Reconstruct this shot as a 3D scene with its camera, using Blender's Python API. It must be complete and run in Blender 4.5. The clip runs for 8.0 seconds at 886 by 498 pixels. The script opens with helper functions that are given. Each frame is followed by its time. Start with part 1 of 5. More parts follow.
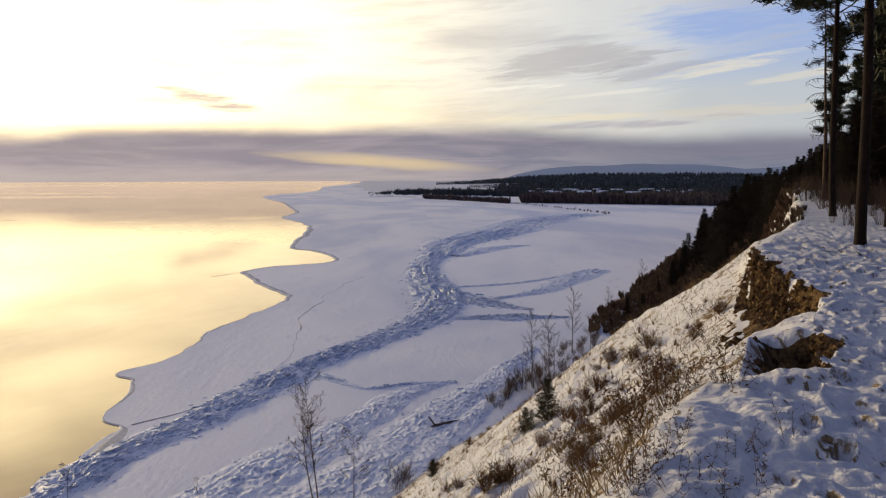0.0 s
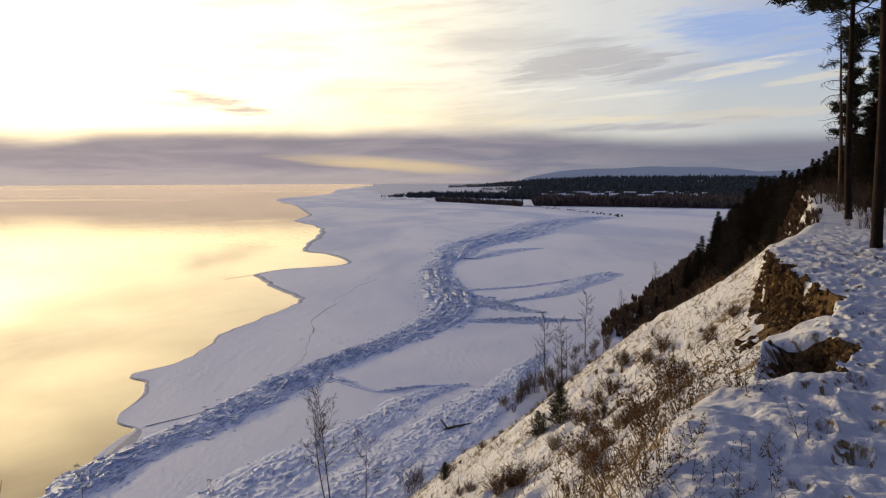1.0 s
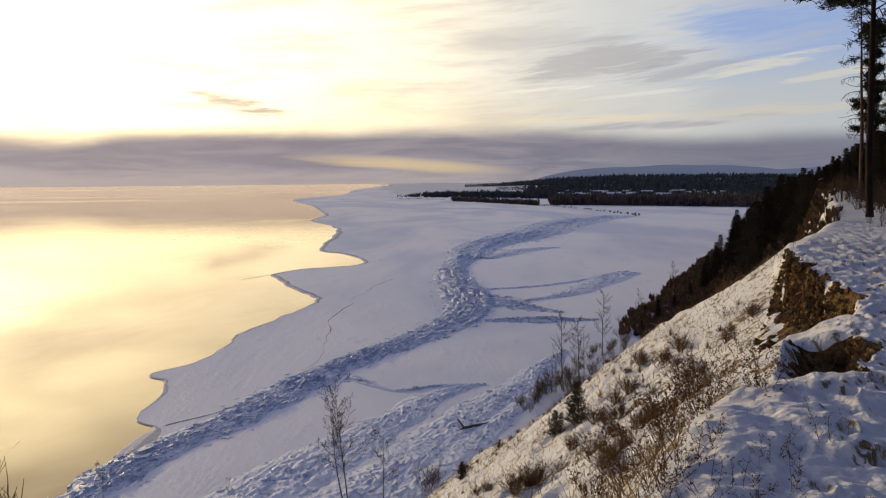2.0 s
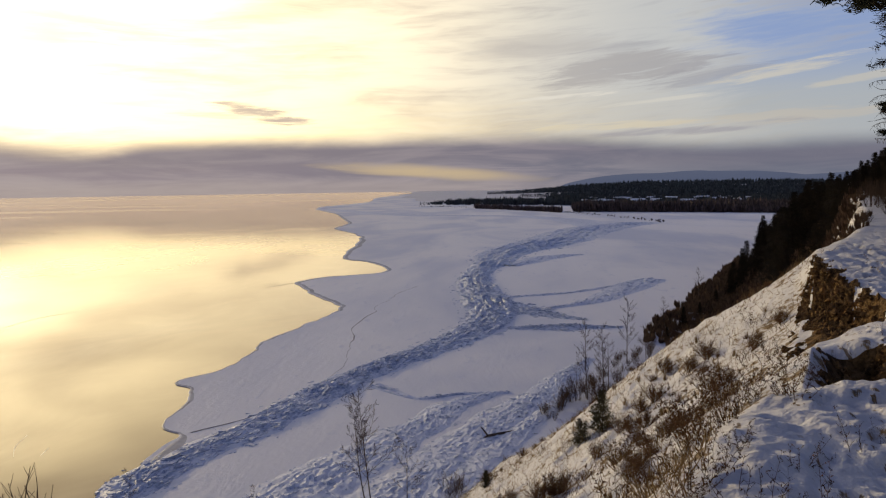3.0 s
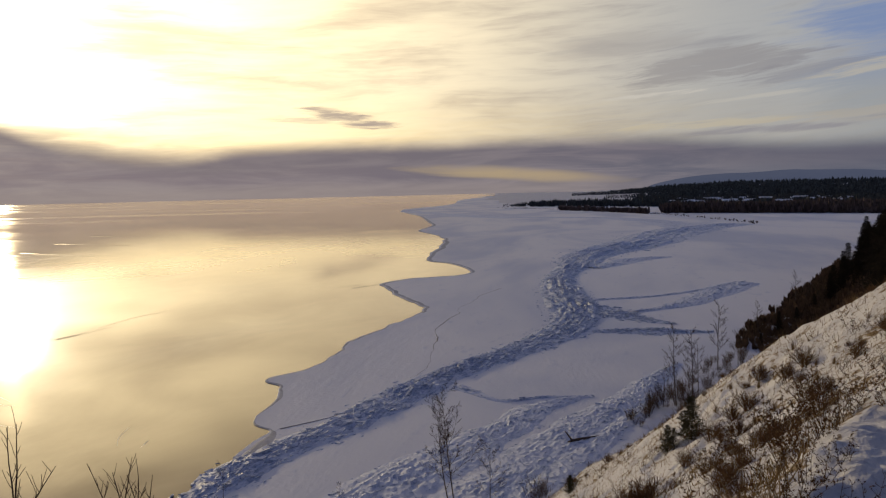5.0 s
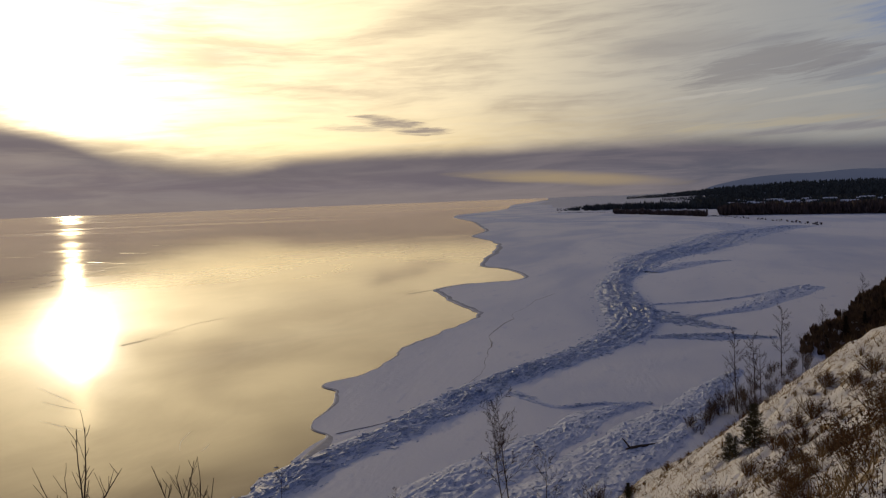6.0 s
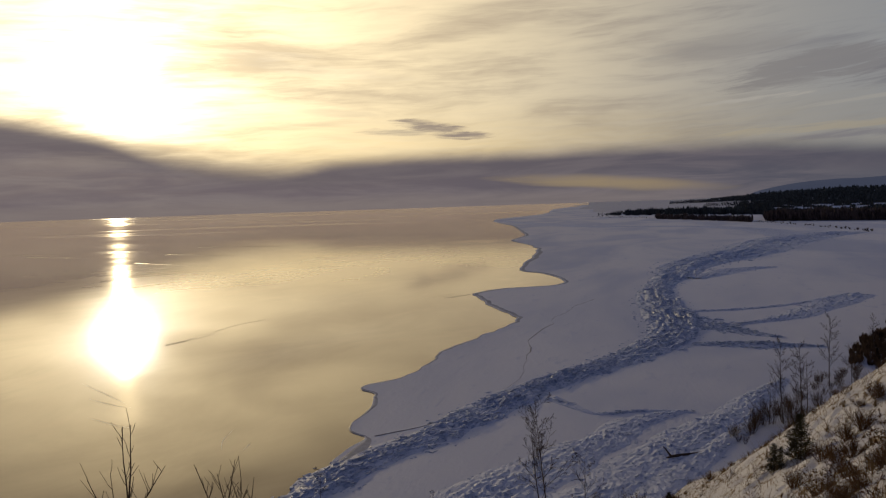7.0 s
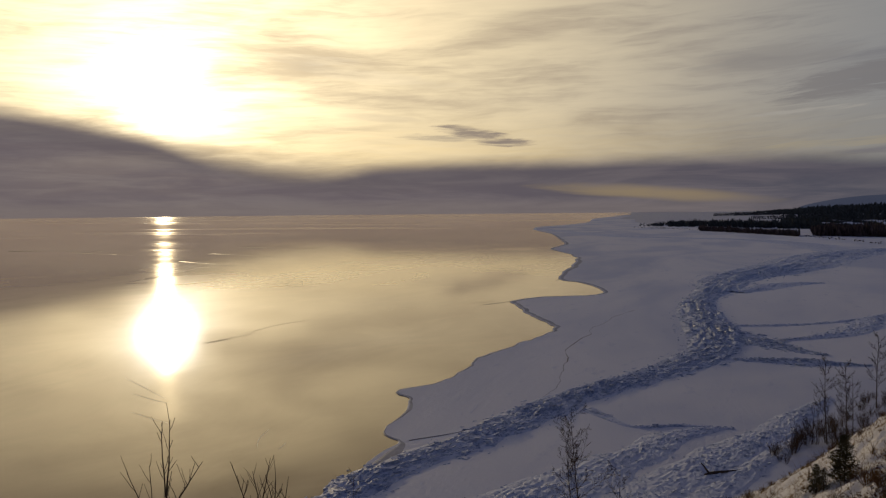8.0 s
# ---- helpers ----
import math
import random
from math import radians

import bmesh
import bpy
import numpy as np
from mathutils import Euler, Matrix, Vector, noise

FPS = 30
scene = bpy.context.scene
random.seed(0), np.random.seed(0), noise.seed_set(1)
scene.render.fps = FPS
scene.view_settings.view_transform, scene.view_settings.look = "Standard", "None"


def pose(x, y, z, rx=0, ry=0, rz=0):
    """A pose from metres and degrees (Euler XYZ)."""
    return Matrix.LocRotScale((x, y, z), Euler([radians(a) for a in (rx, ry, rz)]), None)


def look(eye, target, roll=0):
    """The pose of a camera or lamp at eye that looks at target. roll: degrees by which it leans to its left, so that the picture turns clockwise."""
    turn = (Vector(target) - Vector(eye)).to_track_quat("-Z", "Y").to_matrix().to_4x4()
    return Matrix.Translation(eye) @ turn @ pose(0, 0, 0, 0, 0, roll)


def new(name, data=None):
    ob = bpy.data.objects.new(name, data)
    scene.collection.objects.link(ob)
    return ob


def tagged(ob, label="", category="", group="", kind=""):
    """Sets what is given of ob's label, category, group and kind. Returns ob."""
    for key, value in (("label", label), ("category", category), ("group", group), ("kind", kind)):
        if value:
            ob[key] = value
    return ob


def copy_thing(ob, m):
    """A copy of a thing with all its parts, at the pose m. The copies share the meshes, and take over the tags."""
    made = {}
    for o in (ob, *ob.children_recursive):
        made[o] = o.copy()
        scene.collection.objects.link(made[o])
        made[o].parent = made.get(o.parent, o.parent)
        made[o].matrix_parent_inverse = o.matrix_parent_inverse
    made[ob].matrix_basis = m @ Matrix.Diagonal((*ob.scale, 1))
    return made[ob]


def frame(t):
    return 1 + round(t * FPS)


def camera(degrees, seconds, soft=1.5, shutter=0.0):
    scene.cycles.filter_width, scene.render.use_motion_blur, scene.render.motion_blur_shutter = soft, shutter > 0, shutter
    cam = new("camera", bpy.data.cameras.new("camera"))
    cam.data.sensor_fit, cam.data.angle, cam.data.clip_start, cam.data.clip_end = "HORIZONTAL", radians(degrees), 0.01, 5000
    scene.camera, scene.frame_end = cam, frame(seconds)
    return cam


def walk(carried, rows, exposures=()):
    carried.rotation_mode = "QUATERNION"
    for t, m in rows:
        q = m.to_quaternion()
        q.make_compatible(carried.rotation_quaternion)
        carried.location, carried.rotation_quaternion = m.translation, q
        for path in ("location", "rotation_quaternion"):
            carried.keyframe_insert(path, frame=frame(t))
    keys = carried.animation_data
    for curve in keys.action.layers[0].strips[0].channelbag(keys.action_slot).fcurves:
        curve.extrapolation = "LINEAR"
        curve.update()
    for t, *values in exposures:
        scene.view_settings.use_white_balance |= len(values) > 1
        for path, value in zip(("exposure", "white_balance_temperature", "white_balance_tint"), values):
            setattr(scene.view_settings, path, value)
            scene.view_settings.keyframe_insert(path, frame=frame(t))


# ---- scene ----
# ---- the camera: it stands on the bluff's edge and turns to the left ----
EYE = 26.0
cam = camera(60.7, 8.0, 1.2)
PATH = [
    # seconds, yaw, pitch, roll
    (0.0, 0.00, -5.45, -0.15), (0.5, 0.24, -5.35, -0.05), (1.0, 0.94, -5.23, -0.19), (1.5, 1.45, -5.43, -0.36),
    (3.0, 3.91, -4.67, -0.87), (3.5, 4.90, -4.60, -1.23), (4.0, 7.22, -4.80, -1.47), (4.5, 8.60, -4.64, -1.25),
    (6.0, 14.26, -3.86, -2.13), (6.5, 15.91, -3.64, -2.36), (7.0, 17.24, -3.46, -1.88), (7.5, 18.44, -3.17, -1.17),
    (8.0, 20.18, -2.94, -0.52)]
walk(cam, [(t, pose(0, 0, EYE, 90 + p, 0, y) @ pose(0, 0, 0, 0, 0, r)) for t, y, p, r in PATH],
     [(0.0, -0.04, 6380, 10), (1.5, -0.08, 6380, 10), (3.0, -0.40, 6380, 10.5), (3.5, -0.51, 6380, 11), (4.5, -0.70, 6370, 11.5), (6.0, -1.13, 6350, 12), (7.0, -1.4, 6340, 12.5), (8.0, -1.57, 6320, 13)])

# ---- world, sun ----
SUN_AZ, SUN_EL = -40.4, 7.4


def bearing(az, el=0.0):
    a, e = radians(az), radians(el)
    return Vector((math.sin(a) * math.cos(e), math.cos(a) * math.cos(e), math.sin(e)))


class Net:
    """Short-hand for building node trees."""

    def __init__(self, tree):
        self.tree = tree

    def node(self, kind):
        return self.tree.nodes.new(kind)

    def put(self, socket, value):
        if isinstance(value, bpy.types.NodeSocket):
            self.tree.links.new(value, socket)
        elif value is not None:
            socket.default_value = value

    def math(self, op, a, b=None, c=None, clamp=False):
        n = self.node("ShaderNodeMath")
        n.operation, n.use_clamp = op, clamp
        for s, v in zip(n.inputs, (a, b, c)):
            self.put(s, v)
        return n.outputs[0]

    def step(self, v, lo, hi, a=0.0, b=1.0):
        n = self.node("ShaderNodeMapRange")
        n.interpolation_type = "SMOOTHSTEP"
        for s, x in zip(n.inputs, (v, lo, hi, a, b)):
            self.put(s, x)
        return n.outputs[0]

    def mix(self, f, a, b, how="MIX"):
        n = self.node("ShaderNodeMix")
        n.data_type, n.blend_type = "RGBA", how
        self.put(n.inputs[0], f), self.put(n.inputs[6], a), self.put(n.inputs[7], b)
        return n.outputs[2]

    def xyz(self, x, y, z):
        n = self.node("ShaderNodeCombineXYZ")
        self.put(n.inputs[0], x), self.put(n.inputs[1], y), self.put(n.inputs[2], z)
        return n.outputs[0]

    def noise(self, vec, scale=1.0, detail=4.0, rough=0.5, distort=0.0):
        n = self.node("ShaderNodeTexNoise")
        self.put(n.inputs["Vector"], vec)
        n.inputs["Scale"].default_value, n.inputs["Detail"].default_value = scale, detail
        n.inputs["Roughness"].default_value, n.inputs["Distortion"].default_value = rough, distort
        return n.outputs[0]

    def stretch(self, vec, x, y, z):
        n = self.node("ShaderNodeMapping")
        self.put(n.inputs[0], vec)
        n.inputs["Scale"].default_value = (x, y, z)
        return n.outputs[0]

    def bump(self, height, strength=0.5, distance=0.05, normal=None):
        n = self.node("ShaderNodeBump")
        n.inputs["Strength"].default_value, n.inputs["Distance"].default_value = strength, distance
        self.put(n.inputs["Height"], height)
        if normal is not None:
            self.put(n.inputs["Normal"], normal)
        return n.outputs[0]


def rgb(r, g, b):
    return (r, g, b, 1.0)


def make_sky():
    world = bpy.data.worlds.new("winter_sky")
    scene.world = world
    world.use_nodes = True
    world.node_tree.nodes.clear()
    n = Net(world.node_tree)
    way = n.node("ShaderNodeTexCoord").outputs["Generated"]
    sep = n.node("ShaderNodeSeparateXYZ")
    n.put(sep.inputs[0], way)
    x, y, z = sep.outputs
    az = n.math("MULTIPLY", n.math("ARCTAN2", x, y), 57.2958)
    el = n.math("MULTIPLY", n.math("ARCSINE", z), 57.2958)
    el = n.math("ABSOLUTE", el)
    dot = n.node("ShaderNodeVectorMath")
    dot.operation = "DOT_PRODUCT"
    n.put(dot.inputs[0], way)
    dot.inputs[1].default_value = bearing(SUN_AZ, SUN_EL + 1.2)
    off = n.math("MULTIPLY", n.math("ARCCOSINE", n.math("MINIMUM", dot.outputs["Value"], 0.999999)), 57.2958)

    def bell(width, power=1.0):
        q = n.math("DIVIDE", off, width)
        return n.math("EXPONENT", n.math("MULTIPLY", n.math("POWER", q, 2.0 * power), -1.0))

    # clear air behind the clouds
    air = n.node("ShaderNodeTexSky")
    air.sky_type, air.sun_disc = "NISHITA", False
    air.sun_elevation, air.sun_rotation = radians(SUN_EL), radians(SUN_AZ % 360)
    air_col = n.mix(1.0, air.outputs[0], rgb(0.10, 0.10, 0.10), "MULTIPLY")
    blue = n.mix(0.15, n.mix(n.step(el, 5.5, 10.0), rgb(0.56, 0.61, 0.68), rgb(0.36, 0.48, 0.80)), air_col)
    # thin high cloud in long fibrous streaks that rise to the right
    tilt = n.step(az, -8.0, 18.0, -0.02, -0.085)
    lift = n.math("ADD", el, n.math("MULTIPLY", az, tilt))
    warp = n.noise(n.xyz(n.math("MULTIPLY", az, 0.09), n.math("MULTIPLY", el, 0.22), 11.0), 1.0, 3.0, 0.5)
    lift = n.math("ADD", lift, n.math("MULTIPLY", n.math("SUBTRACT", warp, 0.5), 1.2))
    flow = n.xyz(n.math("MULTIPLY", az, 0.055), n.math("MULTIPLY", lift, 0.30), 0.0)
    broad = n.noise(flow, 1.0, 5.0, 0.52, 0.5)
    fine = n.noise(n.stretch(flow, 1.6, 3.2, 1.0), 1.9, 8.0, 0.64, 0.7)
    fibre = n.noise(n.xyz(n.math("MULTIPLY", az, 0.16), n.math("MULTIPLY", lift, 1.9), 5.0), 1.0, 6.0, 0.66, 0.9)
    thick = n.math("ADD", n.math("MULTIPLY", broad, 0.66), n.math("ADD", n.math("MULTIPLY", fine, 0.24), n.math("MULTIPLY", fibre, 0.13)))
    veil = n.step(n.math("ADD", thick, n.step(az, 26.0, 2.0, -0.13, 0.30)), 0.40, 0.60)
    warm = n.step(off, 53.0, 14.0)
    light_col = n.mix(warm, rgb(0.69, 0.70, 0.69), rgb(2.05, 1.68, 1.04))
    grey_col = n.mix(warm, rgb(0.45, 0.445, 0.48), rgb(1.45, 1.14, 0.74))
    cloud = n.mix(n.step(thick, 0.48, 0.70), light_col, grey_col)
    sky = n.mix(veil, blue, cloud)
    # cream glow low over the horizon
    low = n.math("MULTIPLY", n.step(el, 8.5, 3.5), n.step(az, 34.0, 4.0, 0.15, 0.85))
    low = n.math("MULTIPLY", low, n.step(fibre, 0.30, 0.62, 0.95, 0.55))
    sky = n.mix(n.math("MULTIPLY", low, 0.75), sky, n.mix(warm, rgb(0.70, 0.62, 0.47), rgb(1.75, 1.28, 0.56)))

    # ragged scud clouds and thin lit streaks
    def scud(a0, e0, wa, we, amount, tilt=0.0, col=rgb(0.36, 0.32, 0.36), soft=1.4):
        da = n.math("DIVIDE", n.math("SUBTRACT", az, a0), wa)
        de = n.math("DIVIDE", n.math("SUBTRACT", n.math("ADD", el, n.math("MULTIPLY", n.math("SUBTRACT", az, a0), tilt)), e0), we)
        d = n.math("ADD", n.math("MULTIPLY", da, da), n.math("MULTIPLY", de, de))
        torn = n.math("ADD", n.math("MULTIPLY", n.math("SUBTRACT", fine, 0.5), 4.0), n.math("MULTIPLY", n.math("SUBTRACT", fibre, 0.5), 3.4))
        m = n.step(n.math("ADD", d, torn), soft, 0.0)
        return n.mix(n.math("MULTIPLY", m, amount), sky, col)
    sky = scud(-24.5, 6.9, 3.0, 0.28, 0.40, 0.05, rgb(0.95, 0.80, 0.60))
    sky = scud(-33.4, 7.6, 1.7, 0.22, 0.65, 0.0, rgb(0.85, 0.66, 0.40))
    sky = scud(-33.6, 6.1, 0.8, 0.14, 0.55, 0.0, rgb(0.85, 0.66, 0.40))
    sky = scud(-26.0, 10.0, 6.5, 0.55, 0.38, 0.12, rgb(1.15, 1.0, 0.78))
    sky = scud(-30.0, 11.0, 5.0, 0.40, 0.30, 0.06, rgb(1.25, 1.1, 0.90))
    sky = scud(13.0, 3.75, 5.5, 0.30, 0.65, -0.02, rgb(0.42, 0.40, 0.45))
    sky = scud(9.5, 8.3, 6.5, 1.2, 0.70, -0.05, rgb(0.45, 0.43, 0.44))
    sky = scud(15.0, 7.5, 4.5, 0.6, 0.55, -0.10, rgb(0.42, 0.41, 0.44))
    sky = scud(3.0, 10.2, 4.5, 0.9, 0.40, -0.06, rgb(0.52, 0.49, 0.48))
    sky = scud(5.5, 6.55, 3.4, 0.20, 0.80, -0.05, rgb(0.98, 0.92, 0.80))
    sky = scud(12.5, 6.0, 4.5, 0.18, 0.60, -0.07, rgb(0.86, 0.82, 0.72))
    sky = scud(20.0, 7.6, 5.0, 0.40, 0.80, -0.14, rgb(0.78, 0.73, 0.62))
    sky = scud(26.0, 6.9, 4.0, 0.28, 0.65, -0.12, rgb(0.74, 0.69, 0.58))
    sky = scud(9.0, 4.3, 7.0, 0.26, 0.55, -0.02, rgb(0.90, 0.78, 0.55))
    sky = scud(21.0, 4.5, 7.5, 0.5, 0.50, -0.02, rgb(0.72, 0.64, 0.52))
    # sun behind thin cloud
    core = n.math("ADD", n.math("MULTIPLY", bell(1.4), 34.0), n.math("MULTIPLY", n.math("MULTIPLY", bell(3.9), 3.0), n.step(thick, 0.36, 0.64, 1.6, 0.35)))
    ragged = n.step(thick, 0.36, 0.64, 1.5, 0.4)
    glow = n.math("ADD", core, n.math("MULTIPLY", ragged, n.math("ADD", n.math("MULTIPLY", bell(9.5), 2.6), n.math("MULTIPLY", bell(28.0), 0.85))))
    # the veil above the sun is the brightest part of the high cloud
    crown = n.node("ShaderNodeVectorMath")
    crown.operation = "DOT_PRODUCT"
    n.put(crown.inputs[0], way)
    crown.inputs[1].default_value = bearing(SUN_AZ + 4.0, SUN_EL + 9.0)
    away = n.math("DIVIDE", n.math("MULTIPLY", n.math("ARCCOSINE", n.math("MINIMUM", crown.outputs["Value"], 0.999999)), 57.2958), 13.0)
    above = n.math("MULTIPLY", n.math("EXPONENT", n.math("MULTIPLY", n.math("MULTIPLY", away, away), -1.0)), n.step(el, 4.5, 9.5))
    glow = n.math("ADD", glow, n.math("MULTIPLY", n.math("MULTIPLY", above, 0.9), ragged))
    halo = n.mix(1.0, n.mix(n.math("MINIMUM", n.math("DIVIDE", core, 6.0), 1.0), rgb(1.0, 0.79, 0.43), rgb(1.0, 0.95, 0.80)), n.xyz(glow, glow, glow), "MULTIPLY")
    sky = n.mix(1.0, sky, halo, "ADD")
    # the nearest scud hangs in front of the glow
    dusk = rgb(0.62, 0.50, 0.45)
    sky = scud(-15.6, 5.05, 2.2, 0.30, 0.85, 0.02, dusk)
    sky = scud(-17.9, 5.75, 2.8, 0.45, 0.80, 0.13, dusk)
    sky = scud(-20.6, 5.4, 2.6, 0.28, 0.60, 0.05, rgb(0.95, 0.80, 0.62))
    # bank of dark cloud over the horizon, thin below the sun, with a lit gap
    edge = n.noise(n.xyz(n.math("MULTIPLY", az, 0.10), n.math("MULTIPLY", el, 0.30), 3.0), 1.0, 6.0, 0.58, 0.5)
    lid = n.math("ADD", n.step(az, -27.0, -53.0, 3.1, 6.9), n.math("ADD", n.step(az, -32.0, -18.0, 0.0, 0.45), n.step(az, 2.0, 16.0, 0.0, -0.75)))
    top = n.math("ADD", n.math("MULTIPLY", n.math("SUBTRACT", edge, 0.5), 0.8), lid)
    over = n.math("SUBTRACT", el, top)
    thin = n.math("MULTIPLY", n.step(az, -42.0, -36.0), n.step(az, -25.0, -32.0, 0.0, 0.7))
    bank = n.step(over, n.math("ADD", 0.75, n.math("MULTIPLY", thin, 0.9)), n.math("ADD", -0.75, n.math("MULTIPLY", thin, -1.2)))
    wisps = n.noise(n.xyz(n.math("MULTIPLY", az, 0.12), n.math("MULTIPLY", el, 1.0), 7.0), 1.0, 6.0, 0.6, 0.5)
    bank_col = n.mix(n.step(az, -34.0, 22.0), rgb(0.30, 0.25, 0.31), rgb(0.165, 0.178, 0.245))
    bank_col = n.mix(n.step(wisps, 0.35, 0.72), bank_col, n.mix(n.step(az, 2.0, 15.0), rgb(0.43, 0.37, 0.40), rgb(0.24, 0.24, 0.295)))
    # darker just under its upper edge, paler down to the water
    belt = n.math("MULTIPLY", n.step(over, 0.3, -0.8), n.step(over, -2.2, -1.0))
    bank_col = n.mix(n.math("MULTIPLY", belt, 0.45), bank_col, rgb(0.225, 0.20, 0.255))
    bank_col = n.mix(n.math("MULTIPLY", n.step(el, 1.1, 0.0), n.step(az, 10.0, -6.0, 0.0, 0.55)), bank_col, rgb(0.50, 0.42, 0.40))
    ga = n.math("DIVIDE", n.math("SUBTRACT", az, -4.5), 7.0)
    ge = n.math("DIVIDE", n.math("SUBTRACT", n.math("ADD", el, n.math("MULTIPLY", n.math("SUBTRACT", az, -4.5), 0.075)), 1.15), 0.5)
    gd = n.math("ADD", n.math("ADD", n.math("MULTIPLY", ga, ga), n.math("MULTIPLY", ge, ge)), n.math("MULTIPLY", n.math("SUBTRACT", wisps, 0.5), 3.0))
    bank_col = n.mix(n.math("MULTIPLY", n.step(gd, 1.7, -0.4), 0.8), bank_col, rgb(0.80, 0.60, 0.34))
    sky = n.mix(n.math("MULTIPLY", bank, 0.95), sky, bank_col)
    # above the view the cloud goes on, cooler and darker
    sky = n.mix(n.step(el, 13.0, 34.0), sky, n.mix(n.step(broad, 0.4, 0.65), rgb(0.115, 0.16, 0.35), rgb(0.175, 0.195, 0.32)))
    bg = n.node("ShaderNodeBackground")
    n.put(bg.inputs[0], sky)
    bg.inputs[1].default_value = 1.0
    out = n.node("ShaderNodeOutputWorld")
    n.put(out.inputs[0], bg.outputs[0])


make_sky()
sun = new("sun", bpy.data.lights.new("sun", "SUN"))
sun.data.energy, sun.data.angle, sun.data.color = 2.8, radians(0.6), (1.0, 0.77, 0.41)
sun.matrix_world = look(bearing(SUN_AZ, SUN_EL) * 100, (0, 0, 0))

# ---- materials ----


def material(name):
    m = bpy.data.materials.new(name)
    m.use_nodes = True
    n = Net(m.node_tree)
    bsdf = m.node_tree.nodes["Principled BSDF"]
    place = n.node("ShaderNodeTexCoord").outputs["Object"]
    return m, n, bsdf, place


def plain(name, col, col2, scale=6.0, rough=0.8, bump=0.3, dist=0.02, stretch=(1, 1, 1), vary=0.0):
    """A dull surface in two tones of one colour, with grain at two scales."""
    m, n, b, p = material(name)
    p = n.stretch(p, *stretch)
    big, small = n.noise(p, scale, 4.0, 0.6), n.noise(p, scale * 7, 3.0, 0.6)
    f = n.step(n.math("ADD", n.math("MULTIPLY", big, 0.6), n.math("MULTIPLY", small, 0.4)), 0.35, 0.65)
    c = n.mix(f, rgb(*col), rgb(*col2))
    if vary:
        info = n.node("ShaderNodeObjectInfo").outputs["Random"]
        isl = n.node("ShaderNodeNewGeometry").outputs["Random Per Island"]
        v = n.math("FRACT", n.math("ADD", info, isl))
        k = n.step(v, 0.0, 1.0, 1.0 - vary, 1.0 + vary)
        c = n.mix(1.0, c, n.xyz(k, k, k), "MULTIPLY")
    n.put(b.inputs["Base Color"], c)
    b.inputs["Roughness"].default_value = rough
    b.inputs["Specular IOR Level"].default_value = 0.12
    n.put(b.inputs["Normal"], n.bump(n.math("ADD", big, small), bump, dist))
    return m


def upness(n):
    sep = n.node("ShaderNodeSeparateXYZ")
    n.put(sep.inputs[0], n.node("ShaderNodeNewGeometry").outputs["True Normal"])
    return sep.outputs[2]


def ground_material():
    """Snow on the level, thin snow over dry grass and sand on the slope."""
    m, n, b, p = material("snowy_ground")
    up = upness(n)
    patch, blot = n.noise(p, 0.55, 5.0, 0.6), n.noise(p, 3.2, 4.0, 0.65, 0.6)
    grain = n.noise(p, 24.0, 3.0, 0.6)
    snow = n.mix(n.step(patch, 0.35, 0.7), rgb(0.64, 0.635, 0.65), rgb(0.53, 0.53, 0.56))
    litter = n.mix(n.step(grain, 0.4, 0.6), rgb(0.10, 0.063, 0.029), rgb(0.23, 0.155, 0.075))
    turned = n.node("ShaderNodeMapping")
    n.put(turned.inputs[0], p)
    turned.inputs["Rotation"].default_value = (0, 0, radians(24))
    turned.inputs["Scale"].default_value = (7.0, 2.2, 1.0)
    ledge = n.noise(turned.outputs[0], 1.0, 4.0, 0.65, 0.5)
    worn = n.math("ADD", n.math("MULTIPLY", patch, 0.40), n.math("ADD", n.math("MULTIPLY", blot, 0.42), n.math("MULTIPLY", grain, 0.22)))
    worn = n.math("ADD", n.math("MULTIPLY", worn, 0.6), n.math("MULTIPLY", ledge, 0.42))
    thin = n.math("ADD", worn, n.step(up, 0.97, 0.80, -0.10, 0.04))
    sep = n.node("ShaderNodeSeparateXYZ")
    n.put(sep.inputs[0], p)
    thin = n.math("ADD", thin, n.math("MULTIPLY", n.step(sep.outputs[1], 7.5, 15.0, 0.0, 0.085), n.step(up, 0.90, 0.97)))
    c = n.mix(n.step(thin, 0.575, 0.63), snow, litter)
    fleck = n.noise(n.stretch(turned.outputs[0], 1.6, 3.0, 1.0), 1.0, 3.0, 0.6)
    c = n.mix(n.math("MULTIPLY", n.step(fleck, 0.605, 0.65), n.step(up, 0.97, 0.86, 0.0, 0.9)), c, litter)
    n.put(b.inputs["Base Color"], c)
    b.inputs["Roughness"].default_value = 0.75
    b.inputs["Specular IOR Level"].default_value = 0.25
    crust = n.noise(p, 8.0, 4.0, 0.6, 0.4)
    rise = n.math("ADD", n.math("MULTIPLY", blot, 1.0), n.math("ADD", n.math("MULTIPLY", grain, 0.4), n.math("MULTIPLY", crust, 0.7)))
    n.put(b.inputs["Normal"], n.bump(rise, 0.6, 0.06))
    return m


